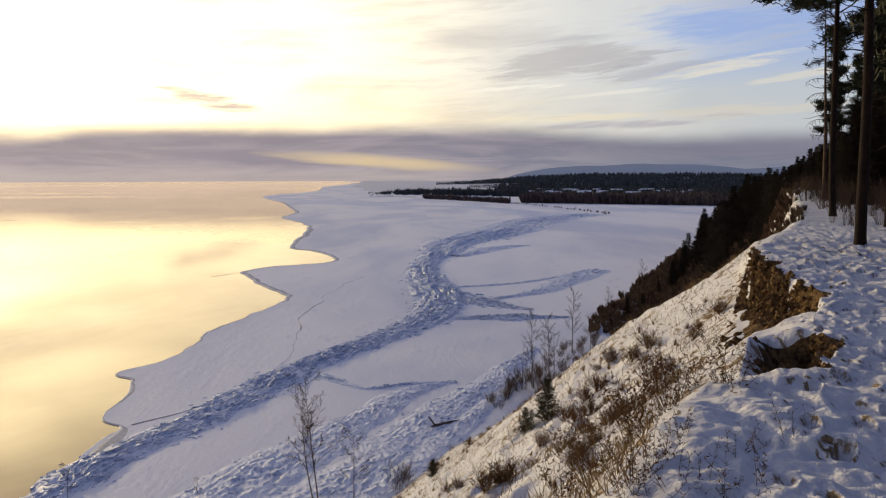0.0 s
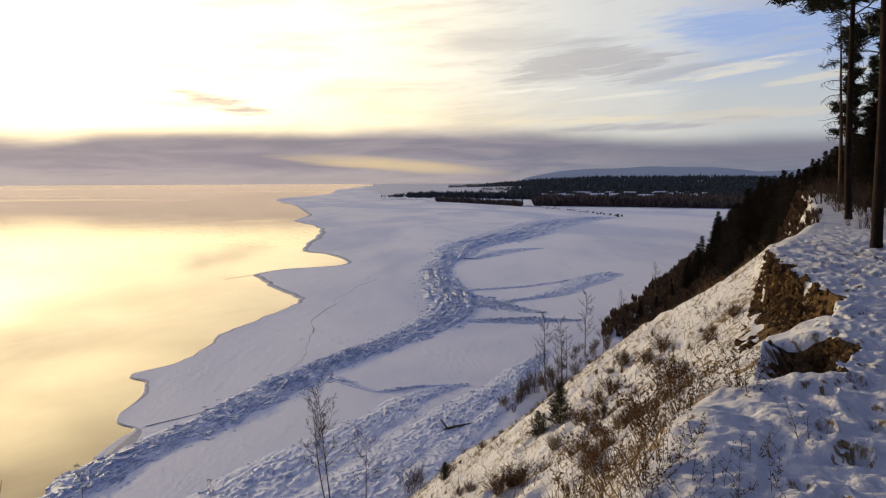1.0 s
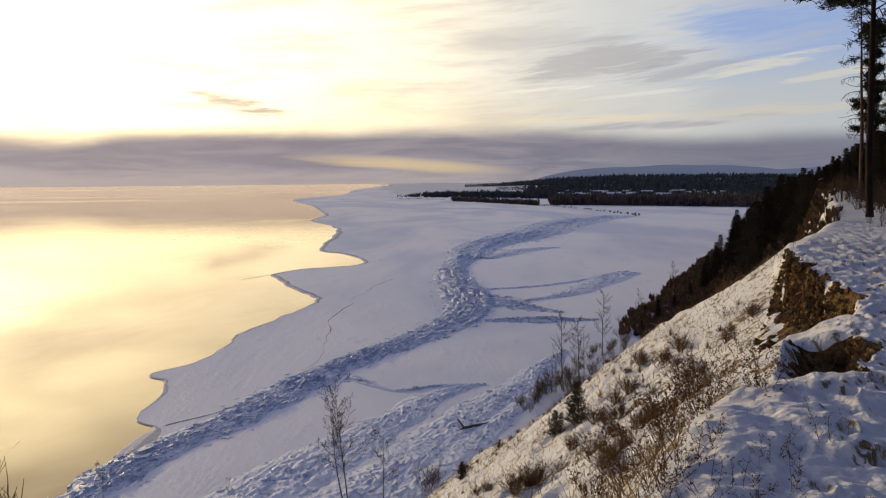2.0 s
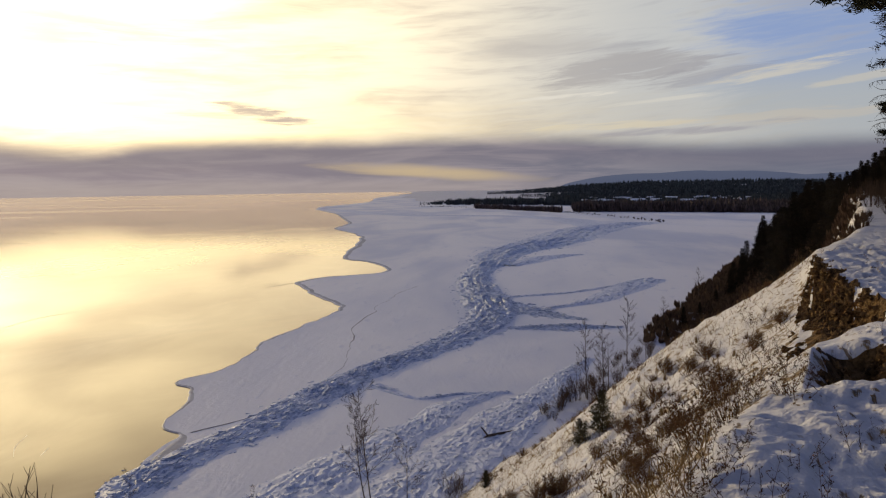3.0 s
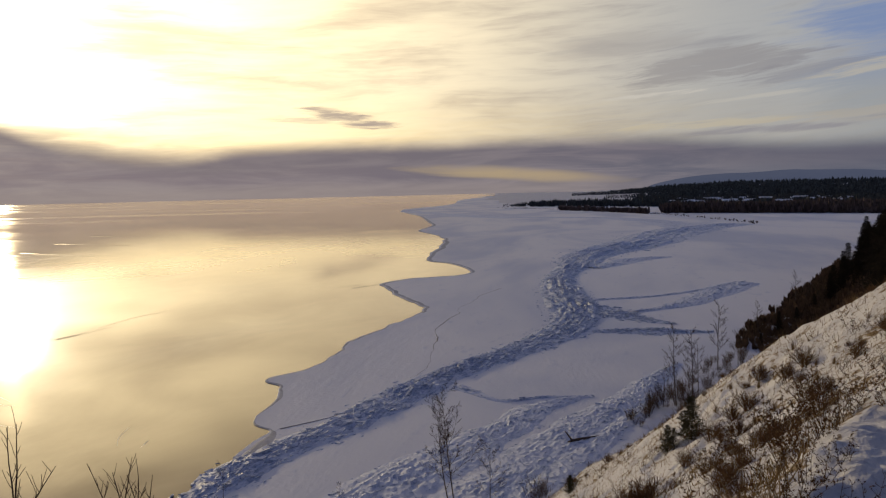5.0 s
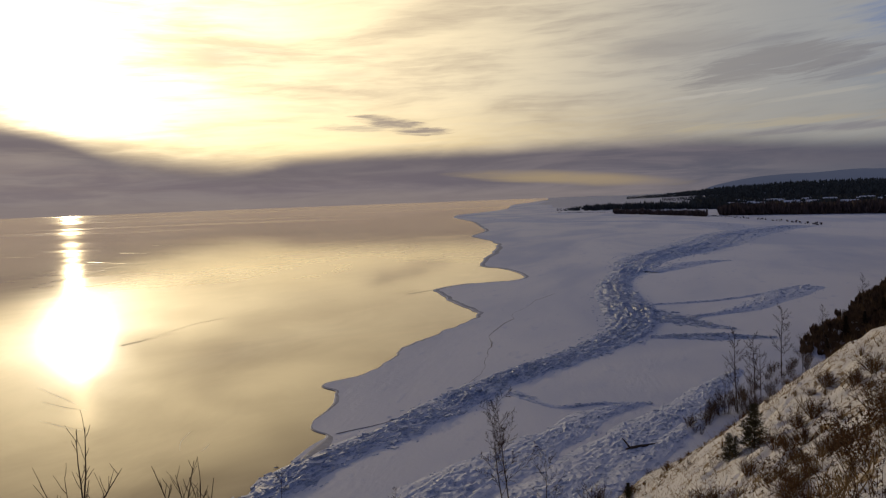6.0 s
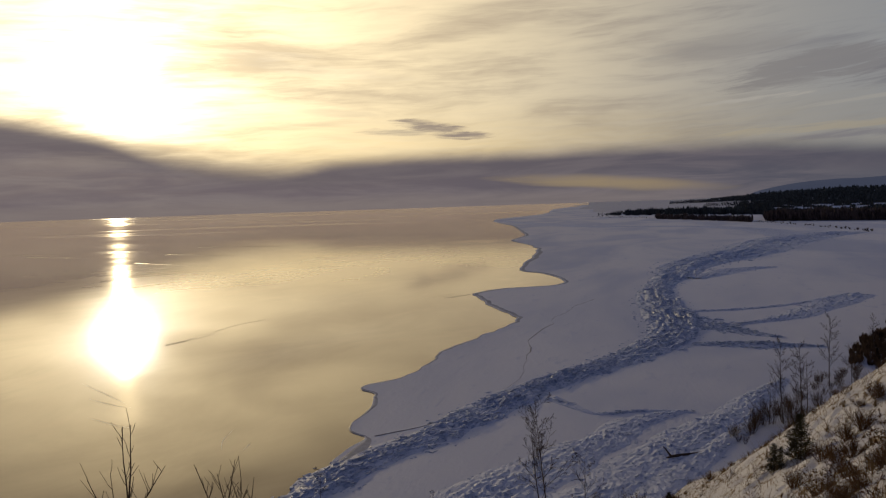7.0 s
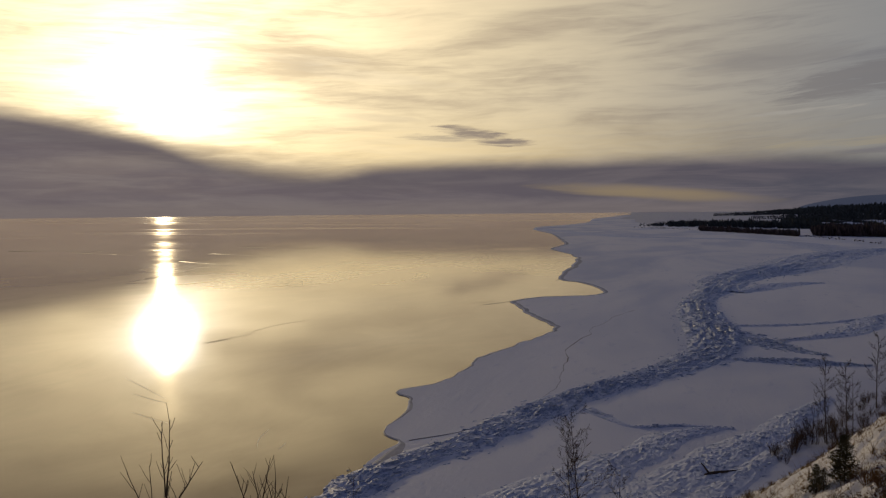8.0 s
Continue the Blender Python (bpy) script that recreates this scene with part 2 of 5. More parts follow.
def snow_ice_material():
    """Wind-packed snow on the shore ice, with grey swept stains along the wind."""
    m, n, b, p = material("snow_on_ice")
    q = n.stretch(p, 0.020, 0.008, 1.0)
    field, drift = n.noise(q, 1.0, 4.0, 0.55, 0.5), n.noise(n.stretch(p, 0.35, 0.12, 1.0), 1.0, 5.0, 0.65, 0.4)
    grain = n.noise(p, 1.6, 4.0, 0.6)
    c = n.mix(n.step(field, 0.40, 0.66), rgb(0.80, 0.79, 0.80), rgb(0.58, 0.61, 0.70))
    c = n.mix(n.step(drift, 0.58, 0.70, 0.0, 0.45), c, rgb(0.55, 0.58, 0.68))
    n.put(b.inputs["Base Color"], c)
    b.inputs["Roughness"].default_value = 0.7
    b.inputs["Specular IOR Level"].default_value = 0.2
    n.put(b.inputs["Normal"], n.bump(n.math("ADD", drift, n.math("MULTIPLY", grain, 0.35)), 0.45, 0.25))
    return m


def rubble_material(name, cover):
    """Broken blue-grey ice, snow lying on the faces that look up."""
    m, n, b, p = material(name)
    up = upness(n)
    big, small = n.noise(p, 0.5, 4.0, 0.6), n.noise(p, 3.0, 4.0, 0.6)
    ice = n.mix(n.step(small, 0.35, 0.65), rgb(0.22, 0.28, 0.42), rgb(0.46, 0.52, 0.64))
    f = n.step(n.math("ADD", up, n.math("MULTIPLY", n.math("SUBTRACT", big, 0.5), 0.8)), cover - 0.10, cover + 0.12)
    n.put(b.inputs["Base Color"], n.mix(f, ice, rgb(0.66, 0.69, 0.77)))
    n.put(b.inputs["Roughness"], n.step(f, 0.0, 1.0, 0.58, 0.75))
    n.put(b.inputs["Normal"], n.bump(n.math("ADD", big, small), 0.5, 0.12))
    return m


def lake_material():
    """New black ice, as smooth as water, with frost bloom, faint swells and wind-scoured streaks."""
    m, n, b, p = material("new_lake_ice")
    wide = n.noise(n.stretch(p, 0.012, 0.009, 1.0), 1.0, 4.0, 0.5, 0.4)
    mist = n.noise(n.stretch(p, 0.05, 0.03, 1.0), 1.0, 5.0, 0.58, 0.6)
    swell = n.noise(n.stretch(p, 0.10, 0.05, 1.0), 1.0, 2.0, 0.5)
    glint = n.noise(n.stretch(p, 0.35, 0.35, 1.0), 1.0, 4.0, 0.6)
    streak = n.noise(n.stretch(p, 0.0012, 0.0040, 1.0), 1.0, 6.0, 0.6, 0.5)
    scour = n.noise(n.stretch(p, 0.012, 0.020, 1.0), 1.0, 5.0, 0.6, 0.5)
    sep = n.node("ShaderNodeSeparateXYZ")
    n.put(sep.inputs[0], p)
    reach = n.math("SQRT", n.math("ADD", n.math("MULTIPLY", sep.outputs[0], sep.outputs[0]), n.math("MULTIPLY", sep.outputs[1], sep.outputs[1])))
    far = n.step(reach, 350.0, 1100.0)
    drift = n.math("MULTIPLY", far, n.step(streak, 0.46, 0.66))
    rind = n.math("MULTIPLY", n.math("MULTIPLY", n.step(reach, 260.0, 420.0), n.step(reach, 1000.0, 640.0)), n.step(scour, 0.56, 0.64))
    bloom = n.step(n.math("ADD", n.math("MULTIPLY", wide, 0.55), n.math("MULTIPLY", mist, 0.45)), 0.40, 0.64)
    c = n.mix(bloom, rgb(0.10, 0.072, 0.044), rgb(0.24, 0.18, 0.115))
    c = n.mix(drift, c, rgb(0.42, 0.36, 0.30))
    n.put(b.inputs["Base Color"], n.mix(n.math("MULTIPLY", rind, 0.8), c, rgb(0.07, 0.05, 0.04)))
    rough_ice = n.math("MULTIPLY", n.math("ADD", n.step(bloom, 0.0, 1.0, 0.052, 0.072), n.math("MULTIPLY", rind, 0.03)), n.step(reach, 280.0, 800.0, 1.0, 0.62))
    n.put(b.inputs["Roughness"], n.math("ADD", rough_ice, n.math("MULTIPLY", drift, 0.06)))
    # a gold sheen in the material stands in for warm backlit haze over the ice
    b.inputs["Sheen Weight"].default_value = 0.33
    b.inputs["Sheen Roughness"].default_value = 0.45
    b.inputs["Sheen Tint"].default_value = rgb(1.0, 0.78, 0.46)
    b.inputs["IOR"].default_value = 1.45
    b.inputs["Specular IOR Level"].default_value = 0.60
    b.inputs["Specular Tint"].default_value = rgb(1.0, 0.80, 0.48)
    rise = n.math("ADD", swell, n.math("MULTIPLY", n.math("MULTIPLY", glint, n.math("ADD", 0.03, rind)), 0.25))
    n.put(b.inputs["Normal"], n.bump(rise, 0.09, 0.05))
    return m


GROUND, SNOW_ICE, LAKE = ground_material(), snow_ice_material(), lake_material()
RUBBLE, SLAB = rubble_material("ice_rubble", 0.935), rubble_material("ice_slab", 0.96)
SNOW_RUBBLE = rubble_material("snowed_ice_rubble", 0.88)
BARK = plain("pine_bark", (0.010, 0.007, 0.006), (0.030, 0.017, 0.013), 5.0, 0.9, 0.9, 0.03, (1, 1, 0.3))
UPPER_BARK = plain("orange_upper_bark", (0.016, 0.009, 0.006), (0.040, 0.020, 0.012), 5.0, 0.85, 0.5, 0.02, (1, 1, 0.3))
GREY_BARK = plain("grey_bark", (0.07, 0.055, 0.045), (0.17, 0.14, 0.12), 8.0, 0.85, 0.5, 0.01, (1, 1, 0.3))
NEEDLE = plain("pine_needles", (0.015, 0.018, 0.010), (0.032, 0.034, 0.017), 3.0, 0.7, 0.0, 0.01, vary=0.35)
SPRUCE = plain("spruce_needles", (0.026, 0.026, 0.014), (0.058, 0.050, 0.025), 6.0, 0.75, 0.0, 0.01, vary=0.3)
# aerial haze is mixed into the next two colours, which lifts their darks
HAZED_TREE = plain("hazed_far_trees", (0.034, 0.042, 0.046), (0.062, 0.068, 0.070), 0.05, 0.9, 0.0, 0.01, vary=0.4)
HAZED_BRUSH = plain("hazed_far_brush", (0.065, 0.050, 0.050), (0.120, 0.090, 0.082), 0.08, 0.9, 0.0, 0.01, vary=0.4)
TWIG = plain("bare_twigs", (0.040, 0.026, 0.019), (0.095, 0.062, 0.044), 6.0, 0.85, 0.2, 0.005, vary=0.25)
WEED = plain("dry_weed_stems", (0.050, 0.028, 0.015), (0.125, 0.075, 0.038), 10.0, 0.85, 0.1, 0.005, vary=0.3)
RUST = plain("brown_seed_heads", (0.062, 0.029, 0.013), (0.150, 0.076, 0.034), 10.0, 0.9, 0.0, 0.005, vary=0.35)
RUSTY = plain("rust_brown_twigs", (0.080, 0.040, 0.018), (0.18, 0.098, 0.046), 6.0, 0.9, 0.1, 0.005, vary=0.3)
GRASS = plain("dry_grass", (0.14, 0.088, 0.038), (0.29, 0.195, 0.095), 6.0, 0.85, 0.0, 0.005, vary=0.3)
EARTH = plain("bare_sandy_earth", (0.050, 0.029, 0.013), (0.300, 0.180, 0.075), 3.4, 0.95, 1.0, 0.10, vary=0.3)
DRIFTWOOD = plain("wet_driftwood", (0.05, 0.038, 0.030), (0.13, 0.10, 0.08), 3.0, 0.8, 0.6, 0.02, (1, 1, 1))
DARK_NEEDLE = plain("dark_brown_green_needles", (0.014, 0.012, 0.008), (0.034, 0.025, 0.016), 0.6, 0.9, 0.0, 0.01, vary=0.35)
THICKET = plain("dark_thicket", (0.060, 0.038, 0.026), (0.14, 0.090, 0.056), 0.5, 0.9, 0.0, 0.01, vary=0.4)
SLUSH = plain("grey_slush", (0.26, 0.27, 0.31), (0.42, 0.43, 0.48), 0.25, 0.6, 0.2, 0.03)
CRACK = plain("frozen_crack", (0.14, 0.13, 0.13), (0.34, 0.31, 0.28), 0.6, 0.5, 0.2, 0.02)
FAINT_CRACK = plain("faint_crack", (0.16, 0.12, 0.08), (0.40, 0.33, 0.24), 0.6, 0.4, 0.2, 0.02)
FROST = plain("white_frost", (0.62, 0.60, 0.56), (0.80, 0.78, 0.74), 2.0, 0.45, 0.2, 0.01)
FLOE_RIM = plain("dark_floe_rim", (0.07, 0.052, 0.045), (0.17, 0.13, 0.11), 0.2, 0.5, 0.4, 0.1)
HOUSE = plain("weathered_house_wall", (0.10, 0.085, 0.08), (0.20, 0.17, 0.15), 0.3, 0.85, 0.1, 0.02, vary=0.4)
ROOF = plain("snowy_roof", (0.66, 0.68, 0.74), (0.80, 0.81, 0.84), 0.3, 0.7, 0.1, 0.05)
PANE = plain("dark_window_pane", (0.03, 0.035, 0.05), (0.05, 0.055, 0.07), 0.5, 0.15, 0.0, 0.01)


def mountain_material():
    """Far ridge; its blue emission stands in for miles of hazy evening air."""
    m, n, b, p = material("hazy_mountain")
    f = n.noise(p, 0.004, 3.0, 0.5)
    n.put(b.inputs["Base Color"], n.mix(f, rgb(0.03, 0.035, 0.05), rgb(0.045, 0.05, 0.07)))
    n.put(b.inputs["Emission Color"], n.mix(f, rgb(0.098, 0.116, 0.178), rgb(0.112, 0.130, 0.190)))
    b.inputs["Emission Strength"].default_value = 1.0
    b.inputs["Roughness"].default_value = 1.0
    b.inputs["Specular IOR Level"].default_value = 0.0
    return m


MOUNTAIN = mountain_material()

# ---- shape of the land ----
# v runs along the bluff's edge, u to its right; the bluff falls to the left


def hashed(ix, iy, seed):
    h = (ix.astype(np.int64) * 374761393 + iy.astype(np.int64) * 668265263 + seed * 974711) & 0x7FFFFFFF
    h = ((h ^ (h >> 13)) * 1274126177) & 0x7FFFFFFF
    return ((h ^ (h >> 16)) & 0xFFFF) / 65535.0


def grain(x, y, size, seed=0):
    """Smooth noise from 0 to 1 with lumps of that size in metres."""
    x, y = np.asarray(x, float) / size, np.asarray(y, float) / size
    ix, iy = np.floor(x), np.floor(y)
    fx, fy = x - ix, y - iy
    fx, fy = fx * fx * (3 - 2 * fx), fy * fy * (3 - 2 * fy)
    a, b = hashed(ix, iy, seed), hashed(ix + 1, iy, seed)
    c, d = hashed(ix, iy + 1, seed), hashed(ix + 1, iy + 1, seed)
    return (a * (1 - fx) + b * fx) * (1 - fy) + (c * (1 - fx) + d * fx) * fy


def rough(x, y, size, octaves=4, seed=0):
    total, amp, norm = 0.0, 1.0, 0.0
    for k in range(octaves):
        total, norm = total + amp * grain(x + 13.7 * k, y - 7.1 * k, size / 2**k, seed + k), norm + amp
        amp *= 0.5
    return total / norm


def ease(v, lo, hi):
    t = np.clip((np.asarray(v, float) - lo) / (hi - lo), 0, 1)
    return t * t * (3 - 2 * t)


BLUFF = radians(24)
AX, AY = math.sin(BLUFF), math.cos(BLUFF)


def along(x, y):
    return AY * x - AX * y, AX * x + AY * y


def place(u, v):
    return AY * u + AX * v, -AX * u + AY * v


RIM = 24.35


def bites(v):
    """How far the two slips have eaten into the edge, at v along it."""
    a = ease(v, 10.3, 10.9) * ease(v, 20.4, 19.4)
    b = ease(v, 7.1, 7.4) * ease(v, 9.0, 8.6)
    return a, b


def rim_edge(x, y):
    """Where the bluff's edge lies, across it."""
    u, v = along(x, y)
    a, b = bites(v)
    edge = -0.55 - 0.35 * ease(v, 6.5, 3.0) + 0.50 * ease(v, 6.3, 7.2) * ease(v, 11.0, 10.0) + 0.25 * ease(v, 8.8, 9.4) * ease(v, 11.0, 10.4) + 1.3 * ease(v, 19, 33) + 0.30 * (rough(v, 0 * v, 2.4, 3, 21) - 0.5) + 0.9 * (rough(v, 0 * v, 14.0, 2, 22) - 0.5) * ease(v, 18, 40)
    edge = edge + 1.2 * a * np.clip((20.5 - v) / 9.9, 0, 1) ** 1.6 * (0.7 + 0.6 * rough(v, 0 * v, 0.6, 3, 23)) + 0.42 * b * (0.7 + 0.6 * rough(v, 0 * v, 0.4, 3, 24))
    return edge + np.maximum(a, b) * 0.45 * (rough(x, y, 0.4, 3, 25) - 0.5)


def height(x, y):
    x, y = np.asarray(x, float), np.asarray(y, float)
    u, v = along(x, y)
    r = np.hypot(x, y)
    a, b = bites(v)
    # the plateau: trodden snow, humps under the grass, a rise farther on
    top = RIM + 0.30 * (rough(x, y, 7.0, 3, 3) - 0.5) * ease(r, 2, 9) + 0.6 * ease(v, 34, 60) * ease(u, -6, 6) + 0.9 * ease(v, 60, 160)
    near = ease(r, 40, 12)
    top = top - 0.065 * np.clip(u + 0.4, 0, 5) * ease(v, 16, 9)
    top = top + near * (0.10 * (rough(x, y, 1.1, 3, 5) - 0.5) + 0.15 * (rough(x, y, 0.34, 3, 6) - 0.5) + 0.075 * (rough(x, y, 0.13, 2, 8) - 0.5))
    # footprints
    gx, gy = np.floor(x / 0.44), np.floor(y / 0.44)
    for ox in (-1, 0, 1) if near.max() > 0 else ():
        for oy in (-1, 0, 1):
            cx, cy = gx + ox, gy + oy
            px, py = (cx + 0.2 + 0.6 * hashed(cx, cy, 11)) * 0.44, (cy + 0.2 + 0.6 * hashed(cx, cy, 12)) * 0.44
            th = BLUFF + 0.9 * (hashed(cx, cy, 13) - 0.5)
            dx, dy = x - px, y - py
            l, w = dx * np.sin(th) + dy * np.cos(th), dx * np.cos(th) - dy * np.sin(th)
            d = (l / 0.105) ** 2 + (w / 0.052) ** 2
            on = (hashed(cx, cy, 14) < 0.82) * near * ease(u, -0.3, 0.4)
            top = top - on * (0.085 * np.exp(-d * d) - 0.014 * np.exp(-(((d - 1.9) / 0.8) ** 2)))
    edge = rim_edge(x, y)
    # the slope
    toe = -29.5 + 2.2 * (rough(v, 0 * v, 60.0, 2, 31) - 0.5) * 2
    brow = -0.6 + 0.35 * ease(v, 5.8, 7.5) * ease(v, 22.0, 17.0)
    s = np.clip((brow - u) / (brow - toe), 0, 1.25)
    rim, cut = 0.05 + 0.13 * (1 - b), np.maximum(a, b)
    apron = ease(v, 8.6, 12.5) * ease(v, 23.0, 18.0) * ease(u, -5.5, -1.0)
    a, b = np.maximum(a * ease(u, -1.5, -0.3), 0.8 * apron), b * ease(u, -0.3, 0.2)
    fall = RIM - rim - 0.62 * a - 0.45 * b - 0.05 * np.clip(-0.6 - u, -1.4, 0)
    dip = 0.93 * s + 0.07 * np.sin(np.clip(s, 0, 1) * math.pi / 2)
    fall = fall - (RIM + 0.25) * dip
    lump = 0.9 * (rough(u * 1.3, v, 8.0, 4, 41) - 0.5) + 0.35 * (rough(u * 2, v * 0.8, 1.1, 3, 42) - 0.5) + 0.13 * ease(r, 70, 25) * (rough(u * 1.6, v * 0.7, 0.36, 3, 45) - 0.5)
    fall = fall + lump * ease(s, 0.0, 0.12) * ease(s, 1.15, 0.9) + 0.05 * (grain(x, y, 0.25, 43) - 0.5)
    # beyond a spur the slope falls back into a wooded hollow
    spur = 20.5 + 1.57 * np.clip(-0.4 - u, 0, 40) + 1.2 * (rough(u, 0 * u, 5.0, 3, 44) - 0.5)
    fall = fall - 6.5 * ease(v - spur, 0, 16) * ease(u - edge, 0.5, -3.0)
    drop = ease(u - edge, 0.10 + 0.3 * (1 - cut), -0.12 - (0.7 - 0.4 * ease(v, 5.0, 7.0)) * (1 - cut))
    z = top * (1 - drop) + np.minimum(fall, top) * drop
    z = np.where(s >= 1.0, np.minimum(z, 0.4), z)
    z = np.where(s >= 1.08, -0.7, z)
    # the bluff dies away, and low land follows with wooded hills behind
    az = np.degrees(np.arctan2(x, np.maximum(y, 1e-6)))
    z = -0.7 + (z + 0.7) * ease(v, 760, 470)
    land = ease(r, 1150, 1500) * ease(az, -9, -4) * (y > 0)
    hill = 24 * ease(r, 1700, 3000) * ease(az, -2, 13) + 6 * (rough(x, y, 420, 3, 51) - 0.5) * ease(r, 1500, 2200)
    z = np.maximum(z, -0.7)
    return np.where(r > 800, np.maximum(z, -0.7 + land * (1.2 + np.maximum(hill, 0))), z)


def z_at(x, y):
    return float(height(np.array([x]), np.array([y]))[0])


def mesh_of(name, verts, faces, smooth=False):
    me = bpy.data.meshes.new(name)
    me.from_pydata(np.asarray(verts, float).tolist(), [], faces if isinstance(faces, list) else faces.tolist())
    if smooth:
        me.shade_smooth()
    return me


def shown(name, me, mat, parent=None, label=""):
    ob = new(name, me)
    if mat is not None and not me.materials:
        me.materials.append(mat)
    if parent is not None:
        ob.parent = parent
    return tagged(ob, label)


def part(name, bm, mat, parent, label=""):
    me = bpy.data.meshes.new(name)
    bm.to_mesh(me)
    bm.free()
    return shown(name, me, mat, parent, label)


def grid_faces(rows, cols, wrap=False):
    k = np.arange(rows * cols).reshape(rows, cols)
    if wrap:
        k = np.concatenate([k, k[:, :1]], 1)
    return np.stack([k[:-1, :-1], k[:-1, 1:], k[1:, 1:], k[1:, :-1]], -1).reshape(-1, 4)


def make_ground():
    az = np.radians(np.concatenate([np.arange(-22, 5, 0.25), np.arange(5, 18, 0.16), np.arange(18, 33, 0.1), np.arange(33, 60, 1.5), np.arange(60, 330, 4.0), np.arange(330, 338, 1.0)]))
    rr = np.concatenate([[0.0], np.geomspace(0.25, 3.6, 40)[:-1], np.geomspace(3.6, 22, 400)[:-1], np.geomspace(22, 100, 150)[:-1], np.geomspace(100, 5050, 220)])
    a, r = np.meshgrid(az, rr)
    x, y = np.sin(a) * r, np.cos(a) * r
    z = height(x, y)
    me = mesh_of("ground", np.stack([x, y, z], -1).reshape(-1, 3), grid_faces(len(rr), len(az), True)[:, ::-1], True)
    # where the edge has slipped, bare earth shows
    bare = np.zeros(x.shape)
    k = (r > 4) & (r < 24) & (np.abs(along(x, y)[0]) < 2)
    xs, ys = x[k], y[k]
    us, vs = along(xs, ys)
    a, b = bites(vs)
    us = us + 0.38 * (rough(xs, ys, 0.45, 4, 26) - 0.5)
    inner = ease(rim_edge(xs, ys) - us, -0.17, -0.05)
    bare[k] = inner * np.maximum(ease(a, 0.3, 0.7) * ease(us, -0.56, -0.46), ease(b, 0.3, 0.7) * ease(us, -0.16, -0.06))
    spread = bare.ravel()[grid_faces(len(rr), len(az), True)].mean(1) > 0.5
    me.materials.append(GROUND), me.materials.append(EARTH)
    me.polygons.foreach_set("material_index", spread.astype(np.int32))
    tagged(shown("ground", me, GROUND), "snow-covered bluff with trodden footprints, falling to the frozen shore", "ground", kind="structure")


def make_water():
    rr, n = np.array([5.0, 60, 300, 1200, 4950]), 96
    a = np.linspace(0, 2 * math.pi, n, endpoint=False)
    v = [(math.sin(t) * r, math.cos(t) * r, 0.0) for r in rr for t in a]
    me = mesh_of("water", v, grid_faces(len(rr), n, True)[:, ::-1])
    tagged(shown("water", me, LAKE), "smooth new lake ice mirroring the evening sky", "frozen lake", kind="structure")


def curve(points, gap):
    """A smooth line through a few points, as an array with a point about every gap metres."""
    p = np.array(points, float)
    p = np.vstack([2 * p[0] - p[1], p, 2 * p[-1] - p[-2]])
    out = []
    for k in range(1, len(p) - 2):
        n = max(2, int(np.linalg.norm(p[k + 1, :2] - p[k, :2]) / (gap * max(1.0, np.linalg.norm(p[k, :2]) / 150))))
        t = np.linspace(0, 1, n, endpoint=False)[:, None]
        a, b, c, d = p[k - 1], p[k], p[k + 1], p[k + 2]
        out.append(0.5 * (2 * b + (c - a) * t + (2 * a - 5 * b + 4 * c - d) * t**2 + (3 * b - a - 3 * c + d) * t**3))
    return np.vstack(out + [p[-2:-1]])


SHORE = [(-60, -140), (-44, -60), (-36, 0), (-34, 30), (-33, 50), (-33.6, 62), (-34, 72), (-33.4, 77), (-36.8, 79.8), (-38, 88), (-39.5, 95), (-43, 99),
         (-40, 106), (-39.3, 116), (-39.6, 128), (-36.6, 140), (-33.4, 159), (-38, 171), (-51, 195), (-55, 209), (-50, 220), (-33.6, 233),
         (-43, 261), (-57, 283), (-66, 363), (-77, 420), (-104, 492), (-112, 572), (-160, 760), (-248, 1062), (-240, 1446), (-330, 2400), (-260, 4700)]


def shore_line():
    """The ragged edge of the shore ice."""
    line = curve(SHORE, 0.8)
    n = len(line)
    k = np.arange(n)
    wob = 2.2 * (rough(k * 0.8, 0 * k, 6.0, 5, 61) - 0.5) * np.minimum(1.6, np.linalg.norm(line, axis=1) / 110)
    side = np.gradient(line, axis=0)
    side = np.stack([side[:, 1], -side[:, 0]], -1) / (np.linalg.norm(side, axis=1, keepdims=True) + 1e-9)
    return line + side * wob[:, None]


def make_snow_ice():
    line, n = shore_line(), len(shore_line())
    bm = bmesh.new()
    loop = [bm.verts.new((x, y, 0.10)) for x, y in line] + [bm.verts.new((x, y, 0.10)) for x, y in ((1800, 4550), (3300, 3300), (3300, -300), (400, -400))]
    face = bm.faces.new(loop)
    if face.normal.z < 0:
        face.normal_flip()
    low = [bm.verts.new((v.co.x, v.co.y, -0.1)) for v in loop[:n]]
    for i in range(n - 1):
        bm.faces.new((loop[i], loop[i + 1], low[i + 1], low[i]))
    bmesh.ops.triangulate(bm, faces=[f for f in bm.faces if len(f.verts) > 4])
    me = bpy.data.meshes.new("shore_ice")
    bm.to_mesh(me)
    bm.free()
    tagged(shown("shore_ice", me, SNOW_ICE), "snow-covered shore ice with a scalloped edge on the lake", "shore ice", kind="structure")


